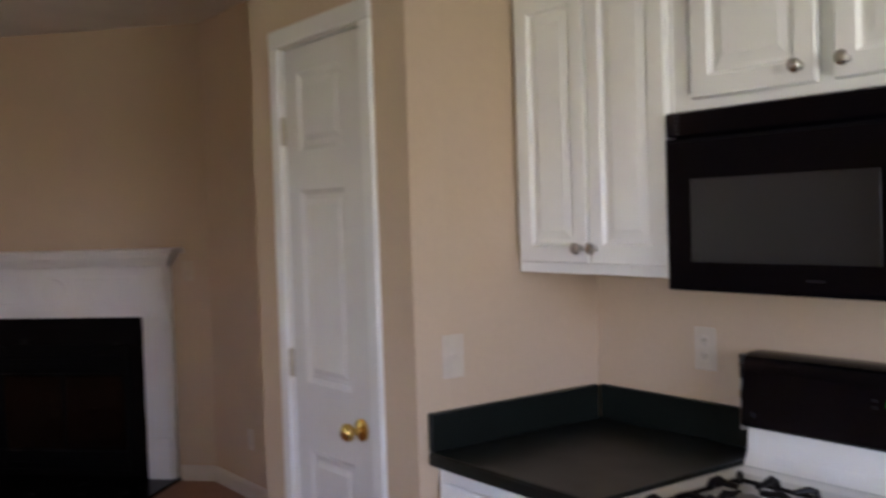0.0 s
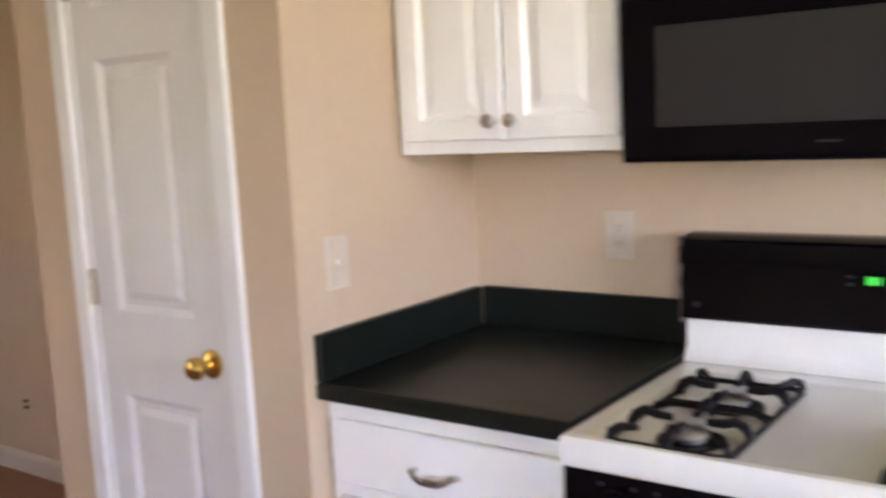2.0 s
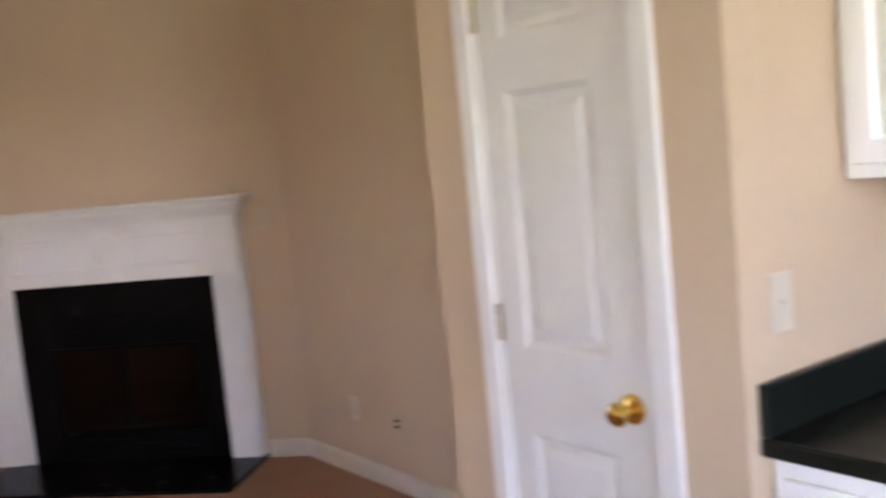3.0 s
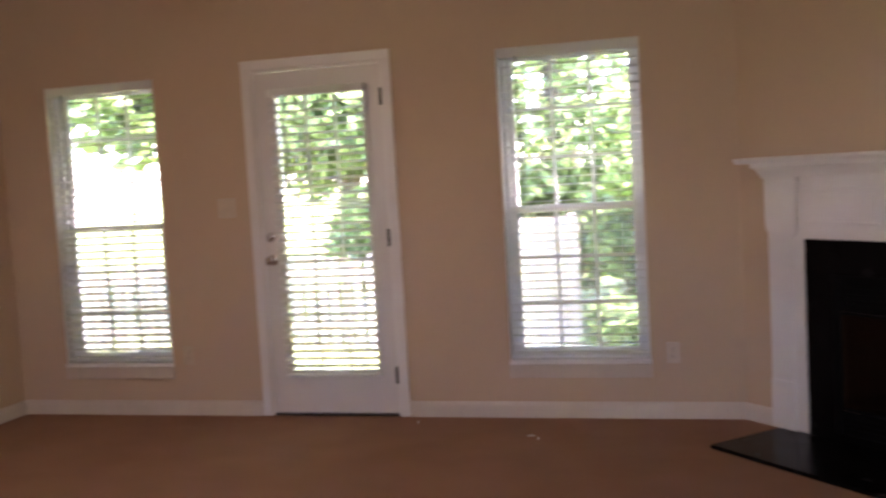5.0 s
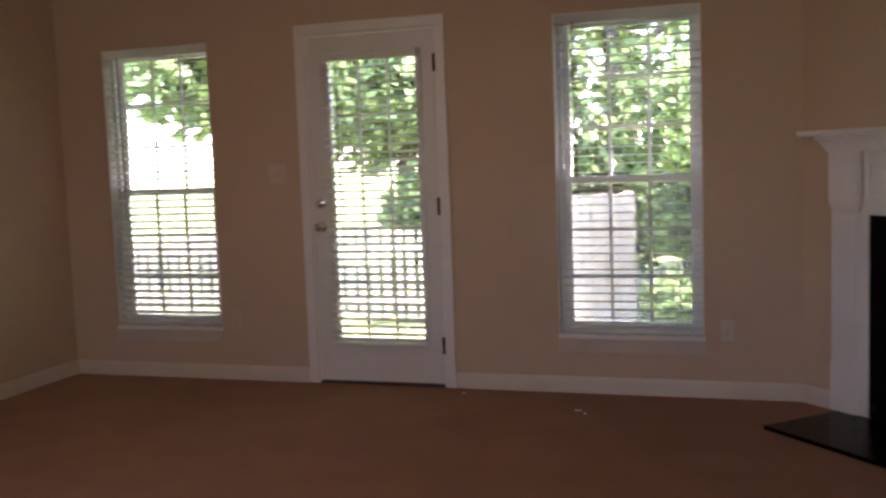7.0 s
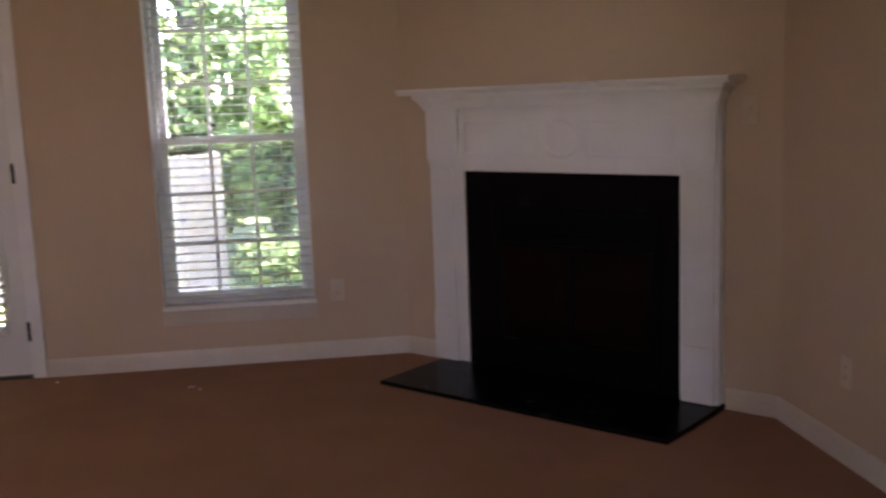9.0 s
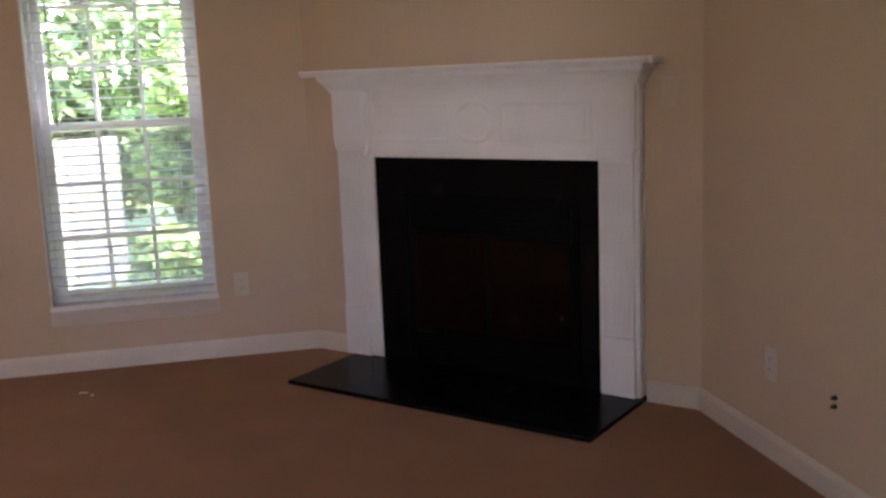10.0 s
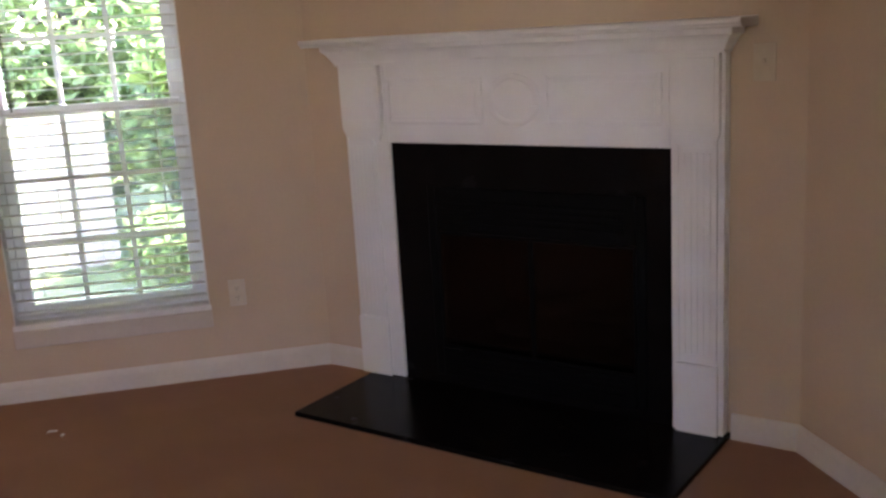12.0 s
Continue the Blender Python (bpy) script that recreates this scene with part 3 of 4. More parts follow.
mantel = thing("mantel", FP, "white painted wooden mantel with a panelled frieze", "mantel")
HB = -0.050     # face of the backing board
for a, b, c in ((0.228, 0.443, 0.0205), (1.586, 1.762, 0.0205), (0.4435, 1.5855, 0.985)):
    part("backing_board", B(a, b, HB, -0.0005, c, 1.342, 0.002), TRIM, mantel)
# shelf: a rounded nosing
shelf = [(-0.0005, 1.360), (-0.150, 1.360), (-0.158, 1.363), (-0.161, 1.369), (-0.169, 1.373), (-0.171, 1.381), (-0.167, 1.388), (-0.0005, 1.390)]
part("shelf", extrude_x(bmesh.new(), shelf, 0.122, 1.845), TRIM, mantel, "moulded white mantel shelf")
# crown moulding below the shelf, with returns
crown = [(0.0, 0.0), (0.005, 0.0), (0.006, 0.009), (0.011, 0.014), (0.017, 0.026), (0.026, 0.042), (0.036, 0.052), (0.042, 0.056), (0.043, 0.0745)]
bm = bmesh.new()
rings(bm, [[(0.228 - o, -0.001, 1.285 + z), (0.228 - o, -0.078 - o, 1.285 + z), (1.762 + o, -0.078 - o, 1.285 + z), (1.762 + o, -0.001, 1.285 + z)] for o, z in crown])
part("crown_moulding", bm, TRIM, mantel)


def pilaster(x0, x1, c0, c1):
    p = new("pilaster")
    p.parent = mantel
    part("plinth", B(x0 - 0.005, x1 + 0.005, -0.070, HB - 0.0005, 0.0205, 0.268, 0.004, 2), TRIM, p)
    w = x1 - x0
    n = 4
    fl = w * 0.70 / (2 * n + 1)
    shaft = part("fluted_shaft", B(x0, x1, -0.060, HB - 0.0005, 0.2685, 1.010, 0.002), TRIM, p)
    for a, b in ((x0, x0 + w * 0.15 - fl), (x1 - w * 0.15 + fl, x1)):
        part("fillet", B(a, b, -0.066, -0.0602, 0.2685, 1.010, 0.0015), TRIM, p)
    for i in range(n + 1):
        a = x0 + w * 0.15 + 2 * i * fl
        part("fillet", B(a, a + fl, -0.066, -0.0602, 0.300, 0.975, 0.0022), TRIM, p)
    # console block: an ogee foot that swells out to a flat, framed face
    bm = bmesh.new()
    foot = [(0.022, -0.060, 0.988), (0.020, -0.064, 1.000), (0.012, -0.070, 1.012), (0.004, -0.073, 1.026), (0.000, -0.077, 1.044), (0.000, -0.078, 1.060), (0.000, -0.078, 1.2845)]
    rings(bm, [[(c0 + i, HB - 0.0005, z), (c0 + i, y, z), (c1 - i, y, z), (c1 - i, HB - 0.0005, z)] for i, y, z in foot])
    part("console_block", bm, TRIM, p)
    part("block_face", B(c0 + 0.014, c1 - 0.014, -0.0815, -0.0782, 1.074, 1.272, 0.0025, 2), TRIM, p)


pilaster(0.242, 0.378, 0.235, 0.425)
pilaster(1.607, 1.742, 1.597, 1.752)


def moulded_panel(x0, x1, z0, z1, y):
    """A raised moulding frame round a sunk flat field."""
    bm = bmesh.new()
    w = 0.016
    for a, b, c, d in ((x0, x0 + w, z0, z1), (x1 - w, x1, z0, z1), (x0 + w, x1 - w, z0, z0 + w), (x0 + w, x1 - w, z1 - w, z1)):
        box(bm, a, b, y - 0.009, y, c, d, 0.0045, 2)
    box(bm, x0 + w + 0.012, x1 - w - 0.012, y - 0.006, y, z0 + w + 0.012, z1 - w - 0.012, 0.004)
    return bm


part("frieze_panel", moulded_panel(0.446, 0.880, 1.058, 1.230, HB), TRIM, mantel)
part("frieze_panel", moulded_panel(1.130, 1.560, 1.058, 1.230, HB), TRIM, mantel)
bm = bmesh.new()
n = 36
prof = [(0.110, 0.0), (0.107, 0.006), (0.097, 0.009), (0.088, 0.007), (0.083, 0.004), (0.066, 0.008), (0.040, 0.011), (0.004, 0.012)]
rings(bm, [[(1.005 + r * math.cos(2 * math.pi * i / n), HB - h, 1.145 + r * 0.85 * math.sin(2 * math.pi * i / n)) for i in range(n)] for r, h in prof])
part("medallion", bm, TRIM, mantel, "oval carved medallion", smooth=True)

# ---- pantry door ----
PAN = frame_of(XP, 0, 0, -90)
pn = thing("door_2", PAN, "closed narrow white panelled pantry door with a brass knob", "door", kind="structure")
casing(pn, -PD1, -PD0, PDZ, 0.058)
bm = bmesh.new()
box(bm, -PD1, -PD1 + 0.006, 0.0, 0.11, 0.0, PDZ)
box(bm, -PD0 - 0.006, -PD0, 0.0, 0.11, 0.0, PDZ)
box(bm, -PD1 + 0.006, -PD0 - 0.006, 0.0, 0.11, PDZ - 0.006, PDZ)
part("jamb", bm, TRIM, pn)


def panelled_face(bm, x0, x1, z0, z1, y, panels, depth=0.010):
    """A door face at y: stiles and rails round sunk panels with a raised field."""
    px0, px1 = panels[0][0], panels[0][1]
    box(bm, x0, px0, y, y + 0.034, z0, z1)
    box(bm, px1, x1, y, y + 0.034, z0, z1)
    z = z0
    for a, b, lo, hi in sorted(panels, key=lambda q: q[2]):
        box(bm, px0, px1, y, y + 0.034, z, lo)
        box(bm, px0, px1, y + depth, y + 0.03, lo, hi)
        # sloped moulding round the sunk panel, then the raised field
        s = 0.016
        o = [(px0, y, lo), (px1, y, lo), (px1, y, hi), (px0, y, hi)]
        i = [(px0 + s, y + depth - 0.0005, lo + s), (px1 - s, y + depth - 0.0005, lo + s), (px1 - s, y + depth - 0.0005, hi - s), (px0 + s, y + depth - 0.0005, hi - s)]
        rings(bm, [o, i], caps=False)
        s2, s3 = 0.030, 0.048
        r1 = [(px0 + s2, y + depth - 0.0005, lo + s2), (px1 - s2, y + depth - 0.0005, lo + s2), (px1 - s2, y + depth - 0.0005, hi - s2), (px0 + s2, y + depth - 0.0005, hi - s2)]
        r2 = [(px0 + s3, y + 0.002, lo + s3), (px1 - s3, y + 0.002, lo + s3), (px1 - s3, y + 0.002, hi - s3), (px0 + s3, y + 0.002, hi - s3)]
        rings(bm, [r1, r2], caps=False)
        bm.faces.new([bm.verts.new(p) for p in r2])
        z = hi
    box(bm, px0, px1, y, y + 0.034, z, z1)
    return bm


part("door_slab", panelled_face(bmesh.new(), -PD1 + 0.009, -PD0 - 0.009, 0.012, PDZ - 0.009, 0.004, [(-0.801, -0.531, 1.743, 1.985), (-0.801, -0.531, 1.028, 1.624), (-0.801, -0.531, 0.20, 0.820)]), DOORPAINT, pn)
for z in (1.81, 1.083, 0.27):
    hinge(pn, -PD1 + 0.006, z, HINGE, -0.008, 0.09)
knob_set("door_knob", pn, -0.478, 0.004, 0.930, BRASS, "polished brass door knob", 0.026)


# ---- kitchen ----
KIT = frame_of(XK, YK, 0, -90)      # x: from the side wall along the stove wall


def cabinet_knob(parent, x, y, z):
    bm = bmesh.new()
    lathe(bm, (x, y, z), (0, -1, 0), [(0, 0.0085), (0.004, 0.006), (0.013, 0.0055), (0.016, 0.012), (0.021, 0.0155), (0.026, 0.0145), (0.029, 0.009), (0.030, 0.0)], 16)
    return part("knob", bm, STEEL, parent, "brushed nickel knob", smooth=True)


def cabinet_door(parent, x0, x1, z0, z1, y, knob=None, s=0.055):
    """A raised-panel cabinet door whose face is at y."""
    t = 0.019
    bm = bmesh.new()
    loops = []
    for ins, dep in ((0.0, t), (0.0, 0.004), (0.004, 0.0), (s - 0.008, 0.0), (s, 0.009), (s + 0.008, 0.009), (s + 0.032, 0.002)):
        loops.append([(x0 + ins, y + dep, z0 + ins), (x1 - ins, y + dep, z0 + ins), (x1 - ins, y + dep, z1 - ins), (x0 + ins, y + dep, z1 - ins)])
    rings(bm, loops)
    d = part("cabinet_door", bm, CABINET, parent)
    if knob:
        cabinet_knob(d, knob[0], y, knob[1])
    return d


def carcass(parent, x0, x1, y0, z0, z1, face=0.018, stile=0.04, split=None):
    bm = bmesh.new()
    box(bm, x0, x1, y0 + face, -0.001, z0 + 0.012, z1)
    part("body", bm, CABINET, parent)
    bm = bmesh.new()
    box(bm, x0, x0 + stile, y0, y0 + face - 0.0005, z0, z1, 0.0015)
    box(bm, x1 - stile, x1, y0, y0 + face - 0.0005, z0, z1, 0.0015)
    box(bm, x0 + stile, x1 - stile, y0, y0 + face - 0.0005, z0, z0 + stile, 0.0015)
    box(bm, x0 + stile, x1 - stile, y0, y0 + face - 0.0005, z1 - stile, z1, 0.0015)
    if split:
        box(bm, x0 + stile, x1 - stile, y0, y0 + face - 0.0005, split - 0.018, split + 0.018, 0.0015)
    part("face_frame", bm, CABINET, parent)


UF = -0.300
up1 = thing("wall_cabinet", KIT, "white raised-panel wall cabinet with two closed doors", "cabinet", "upper kitchen cabinets")
carcass(up1, 0.004, 0.566, UF, 1.368, 2.135)
cabinet_door(up1, 0.030, 0.292, 1.396, 2.115, UF - 0.0195, (0.268, 1.437))
cabinet_door(up1, 0.298, 0.556, 1.396, 2.115, UF - 0.0195, (0.321, 1.437))
up2 = thing("wall_cabinet", KIT, "short white wall cabinet above the microwave", "cabinet", "upper kitchen cabinets")
carcass(up2, 0.568, 1.340, UF, 1.752, 2.135)
cabinet_door(up2, 0.632, 0.945, 1.776, 2.115, UF - 0.0195, (0.912, 1.812))
cabinet_door(up2, 0.985, 1.310, 1.776, 2.115, UF - 0.0195, (1.015, 1.812))
up3 = thing("wall_cabinet", KIT, "white wall cabinet beside the microwave", "cabinet", "upper kitchen cabinets")
carcass(up3, 1.342, 1.942, UF, 1.368, 2.135)
cabinet_door(up3, 1.372, 1.640, 1.396, 2.115, UF - 0.0195, (1.616, 1.437))
cabinet_door(up3, 1.646, 1.914, 1.396, 2.115, UF - 0.0195, (1.670, 1.437))

# base cabinets
BF = -0.600
for x0, x1 in ((0.004, 0.592), (1.366, 2.30)):
    bc = thing("base_cabinet", KIT, "white base cabinet with a drawer above a panelled door", "cabinet", "base kitchen cabinets")
    carcass(bc, x0, x1, BF, 0.10, 0.874, split=0.685)
    part("toe_kick", B(x0, x1, BF + 0.07, BF + 0.085, 0.0, 0.10), CABINET, bc)
    dd = part("drawer_front", B(x0 + 0.028, x1 - 0.018, BF - 0.0195, BF - 0.0005, 0.70, 0.838, 0.005, 2), CABINET, bc)
    xc = x0 + 0.29
    bm = bmesh.new()
    pts = [(xc - 0.052, BF - 0.0195, 0.764), (xc - 0.050, BF - 0.034, 0.766), (xc - 0.036, BF - 0.042, 0.757), (xc - 0.016, BF - 0.046, 0.753), (xc + 0.016, BF - 0.046, 0.753), (xc + 0.036, BF - 0.042, 0.757), (xc + 0.050, BF - 0.034, 0.766), (xc + 0.052, BF - 0.0195, 0.764)]
    tube(bm, pts, 0.005, 8, [0.007, 0.006, 0.006, 0.0075, 0.0075, 0.006, 0.006, 0.007])
    part("pull", bm, STEEL, dd, "arched nickel drawer pull", smooth=True)
    cabinet_door(bc, x0 + 0.028, x1 - 0.018, 0.125, 0.668, BF - 0.0195, (x1 - 0.05, 0.62))


def counter(x0, x1, left_end):
    c = thing("countertop", KIT, "dark green laminate countertop with a low backsplash", "countertop", "countertops")
    bm = bmesh.new()
    prof = [(-0.001, 0.876), (-0.625, 0.876), (-0.631, 0.880), (-0.631, 0.906), (-0.626, 0.913), (-0.618, 0.914), (-0.001, 0.914)]
    extrude_x(bm, prof, x0, x1)
    part("worktop", bm, LAMINATE, c)
    part("backsplash", B(x0 + (0.0205 if left_end else 0), x1, -0.020, -0.001, 0.9145, 1.016, 0.003), LAMINATE, c)
    if left_end:
        part("side_splash", B(x0, x0 + 0.020, -0.631, -0.0205, 0.9145, 1.016, 0.003), LAMINATE, c)
    return c


counter(0.0015, 0.594, True)
counter(1.362, 2.32, False)

# ---- gas range ----
RX0, RX1, RF, RT = 0.598, 1.358, -0.672, 0.907
rg = thing("gas_range", KIT, "white gas range with black control panel and backguard", "stove")
part("body", B(RX0 + 0.004, RX1 - 0.004, RF + 0.04, -0.004, 0.02, 0.852), ENAMEL, rg)
# cooktop: a shallow pan with rounded rim
bm = bmesh.new()
loops = []
for ins, z in ((0.004, 0.852), (0.0, 0.858), (0.0, 0.898), (0.004, 0.905), (0.010, RT), (0.020, RT), (0.034, 0.899), (0.05, 0.898)):
    y1 = -0.118 - ins
    loops.append([(RX0 + ins, RF + ins, z), (RX1 - ins, RF + ins, z), (RX1 - ins, y1, z), (RX0 + ins, y1, z)])
rings(bm, loops)
part("cooktop", bm, ENAMEL, rg, "white enamelled cooktop", smooth=True)
# white riser and black backguard
riser = [(-0.004, 0.86), (-0.117, 0.86), (-0.117, 0.905), (-0.108, 0.916), (-0.098, 0.935), (-0.093, 1.006), (-0.004, 1.006)]
part("riser", extrude_x(bmesh.new(), riser, RX0 + 0.002, RX1 - 0.002), ENAMEL, rg)
guard = [(-0.004, 0.996), (-0.108, 0.996), (-0.113, 1.003), (-0.104, 1.150), (-0.096, 1.166), (-0.080, 1.174), (-0.030, 1.176), (-0.004, 1.170)]
part("backguard", extrude_x(bmesh.new(), guard, RX0 - 0.004, RX1 + 0.004), BLACKGLASS, rg, "glossy black backguard", smooth=True)
for x in (RX0 - 0.0065, RX1 + 0.0045):
    part("guard_end", B(x, x + 0.002, -0.112, -0.006, 0.986, 1.172), STEEL, rg)
bm = bmesh.new()
box(bm, 0.958, 1.010, -0.1105, -0.1080, 1.084, 1.112)
clock = part("clock_window", bm, BLACKGLASS, rg)
bm = bmesh.new()
for x, w in ((0.966, 0.008), (0.977, 0.008), (0.990, 0.004)):
    box(bm, x, x + w, -0.1122, -0.1108, 1.090, 1.106)
part("digits", bm, GREENLED, clock, "green glowing clock digits")
for x in (0.932, 0.940, 1.028, 1.036):
    for z in (1.089, 1.104):
        bm = bmesh.new()
        lathe(bm, (x, -0.1075, z), (0, -1, 0), [(0, 0.0035), (0.002, 0.003), (0.002, 0)], 8)
        part("button", bm, LEGEND, rg)
for x in (RX0 + 0.03, RX1 - 0.06):
    bm = bmesh.new()
    lathe(bm, (x, -0.111, 1.028), (0, -1, 0), [(0, 0.007), (0.002, 0.006), (0.002, 0)], 10)
    part("screw_cap", bm, LEGEND, rg)
# control panel with knobs, oven door
bm = bmesh.new()
panel = [(RF + 0.045, 0.742), (RF + 0.004, 0.742), (RF + 0.012, 0.850), (RF + 0.045, 0.850)]
part("control_panel", extrude_x(bm, panel, RX0 + 0.003, RX1 - 0.003), BLACKGLOSS, rg)
for x in (0.70, 0.80, 0.978, 1.155, 1.255):
    bm = bmesh.new()
    lathe(bm, (x, RF + 0.007, 0.802), (0, -1, 0), [(0, 0.026), (0.004, 0.025), (0.006, 0.021), (0.022, 0.018), (0.024, 0.0)], 18)
    box(bm, x - 0.005, x + 0.005, RF - 0.030, RF - 0.014, 0.782, 0.824, 0.003)
    kn = part("control_knob", bm, BLACKGLOSS, rg, "black plastic control knob", smooth=True)
    for dx in (-0.03, 0.03):
        part("print", B(x + dx - 0.004, x + dx + 0.004, RF + 0.008, RF + 0.0100, 0.826, 0.833), LEGEND, kn)
part("oven_door", B(RX0 + 0.006, RX1 - 0.006, RF - 0.004, RF + 0.039, 0.20, 0.735, 0.006, 2), BLACKGLASS, rg, "black glass oven door")
bm = bmesh.new()
tube(bm, [(RX0 + 0.06, RF - 0.004, 0.690), (RX0 + 0.06, RF - 0.045, 0.690), (RX1 - 0.06, RF - 0.045, 0.690), (RX1 - 0.06, RF - 0.004, 0.690)], 0.011, 10)
part("oven_handle", bm, BLACKGLOSS, rg, smooth=True)
part("drawer", B(RX0 + 0.006, RX1 - 0.006, RF, RF + 0.039, 0.03, 0.192, 0.006, 2), ENAMEL, rg)


def burner(x, y):
    b = new("burner")
    b.parent = rg
    bm = bmesh.new()
    lathe(bm, (x, y, 0.8985), (0, 0, 1), [(0, 0.056), (0.004, 0.056), (0.004, 0.050), (0.0, 0.042), (0.001, 0.020)], 28)
    part("drip_bowl", bm, IRON, b, smooth=True)
    bm = bmesh.new()
    lathe(bm, (x, y, 0.900), (0, 0, 1), [(0, 0.026), (0.008, 0.027), (0.009, 0.032), (0.014, 0.032), (0.019, 0.028), (0.024, 0.018), (0.026, 0.0)], 24)
    part("burner_cap", bm, ALU, b, "dull aluminium burner cap", smooth=True)


def grate(x0, x1, y0, y1):
    """A cast-iron double grate: a low frame, with raised fingers round two burners."""
    g = thing("burner_grate", KIT, "black cast iron grate over two burners", "grate", "stove grates")
    zf, zt, r = 0.9055, 0.925, 0.0082
    bm = bmesh.new()
    c = 0.018
    ring = [(x0 + c, y0, zf), (x1 - c, y0, zf), (x1, y0 + c, zf), (x1, y1 - c, zf), (x1 - c, y1, zf), (x0 + c, y1, zf), (x0, y1 - c, zf), (x0, y0 + c, zf)]
    tube(bm, ring + ring[:1], r * 0.65, 7)
    part("frame_bar", bm, IRON, g, smooth=True)
    ym = (y0 + y1) / 2
    part("cross_bar", tube(bmesh.new(), [(x0, ym, zf), (x0 + 0.03, ym, zt - 0.008), (x1 - 0.03, ym, zt - 0.008), (x1, ym, zf)], r, 7), IRON, g, smooth=True)
    xm = (x0 + x1) / 2
    for yc in ((y0 * 3 + y1) / 4, (y0 + y1 * 3) / 4):
        h = (y1 - y0) / 4
        for ex, ey in ((x0, yc), (x1, yc), (xm, yc - h), (xm, yc + h)):
            d = Vector((xm - ex, yc - ey, 0))
            L = d.length
            d.normalize()
            e = Vector((ex, ey, 0))
            pts = [e + Vector((0, 0, zf)), e + d * 0.010 + Vector((0, 0, zt - 0.002)), e + d * 0.024 + Vector((0, 0, zt + 0.006)), e + d * (L * 0.45) + Vector((0, 0, zt)), e + d * (L - 0.030) + Vector((0, 0, zt - 0.001))]
            part("finger", tube(bmesh.new(), pts, r, 7, [r * 1.1, r * 1.2, r * 1.1, r, r * 0.8]), IRON, g, smooth=True)
    for ex, ey, dx, dy in ((x0, y0, 1, 1), (x1, y0, -1, 1), (x0, y1, 1, -1), (x1, y1, -1, -1)):
        pts = [(ex + dx * 0.004, ey + dy * 0.004, zf), (ex + dx * 0.006, ey + dy * 0.006, zt - 0.004), (ex + dx * 0.018, ey + dy * 0.018, zt), (ex + dx * 0.040, ey + dy * 0.040, zt - 0.006)]
        part("horn", tube(bmesh.new(), pts, r, 7, [r * 0.9, r * 0.8, r, r * 0.6]), IRON, g, smooth=True)
    for ex, ey in ((x0 + 0.01, y0 + 0.01), (x1 - 0.01, y0 + 0.01), (x0 + 0.01, y1 - 0.01), (x1 - 0.01, y1 - 0.01)):
        part("foot", lathe(bmesh.new(), (ex, ey, 0.899), (0, 0, 1), [(0, 0.006), (0.008, 0.006)], 8), IRON, g)
    return g


GY0, GY1 = -0.654, -0.238
for gx0, gx1 in ((0.678, 0.888), (1.104, 1.308)):
    grate(gx0, gx1, GY0, GY1)
    for k in (0.25, 0.75):
        burner((gx0 + gx1) / 2 + 0.014, GY0 - 0.032 + (GY1 - GY0) * k)

# ---- microwave ----
MX0, MX1, MZ0, MZ1, MF = 0.572, 1.336, 1.345, 1.748, -0.345
mw = thing("microwave", KIT, "black over-the-range microwave with a grey window", "microwave")
part("body", B(MX0 + 0.004, MX1 - 0.004, MF + 0.035, -0.002, MZ0 + 0.004, MZ1, 0.002), BLACKGLOSS, mw)
part("underside", B(MX0 + 0.02, MX1 - 0.02, MF + 0.06, -0.02, MZ0 - 0.002, MZ0 + 0.0035), DARKMETAL, mw)
WX0, WX1, WZ_0, WZ_1 = 0.647, 1.093, 1.411, 1.596
DX1 = 1.165
bm = bmesh.new()
loops = []
for ins, dep in ((0.0, 0.034), (0.0, 0.010), (0.004, 0.003), (0.012, 0.0)):
    loops.append([(MX0 + ins, MF + dep, MZ0 + ins), (DX1 - ins * 0.3, MF + dep, MZ0 + ins), (DX1 - ins * 0.3, MF + dep, 1.690 - ins), (MX0 + ins, MF + dep, 1.690 - ins)])
rings(bm, loops)
md = part("microwave_door", bm, BLACKGLOSS, mw)
part("window_glass", B(WX0, WX1, MF - 0.0015, MF + 0.004, WZ_0, WZ_1, 0.001), MWGLASS, md, "grey perforated window")
bm = bmesh.new()
hx = DX1 - 0.012
tube(bm, [(hx, MF, 1.385), (hx, MF - 0.032, 1.395), (hx, MF - 0.036, 1.44), (hx, MF - 0.037, 1.52), (hx, MF - 0.036, 1.60), (hx, MF - 0.032, 1.645), (hx, MF, 1.655)], 0.011, 10)
part("handle", bm, BLACKGLOSS, md, "black vertical bar handle", smooth=True)
bm = bmesh.new()
box(bm, 0.935, 0.975, MF - 0.0012, MF + 0.002, 1.376, 1.380)
part("badge", bm, LEGEND, md)
bm = bmesh.new()
loops = []
for ins, dep in ((0.0, 0.034), (0.0015, 0.030), (0.005, 0.022), (0.011, 0.0145), (0.019, 0.008), (0.029, 0.0035), (0.040, 0.001), (0.050, 0.0)):
    loops.append([(DX1 + 0.002, MF + dep, MZ0 + ins * 0.25), (MX1 - ins, MF + dep, MZ0 + ins * 0.25), (MX1 - ins, MF + dep, 1.690 - ins * 0.25), (DX1 + 0.002, MF + dep, 1.690 - ins * 0.25)])
rings(bm, loops)
cpn = part("control_panel", bm, BLACKGLOSS, mw, smooth=True)
# strip added for the bright reflection along the rounded right end
part("end_strip", B(MX1 + 0.0005, MX1 + 0.003, MF + 0.03, -0.30, MZ0 + 0.01, MZ1 - 0.004), STEEL, mw, "bright strip standing in for the highlight on the rounded end")
part("display", B(1.200, 1.282, MF - 0.001, MF + 0.003, 1.628, 1.654), BLACKGLASS, cpn)
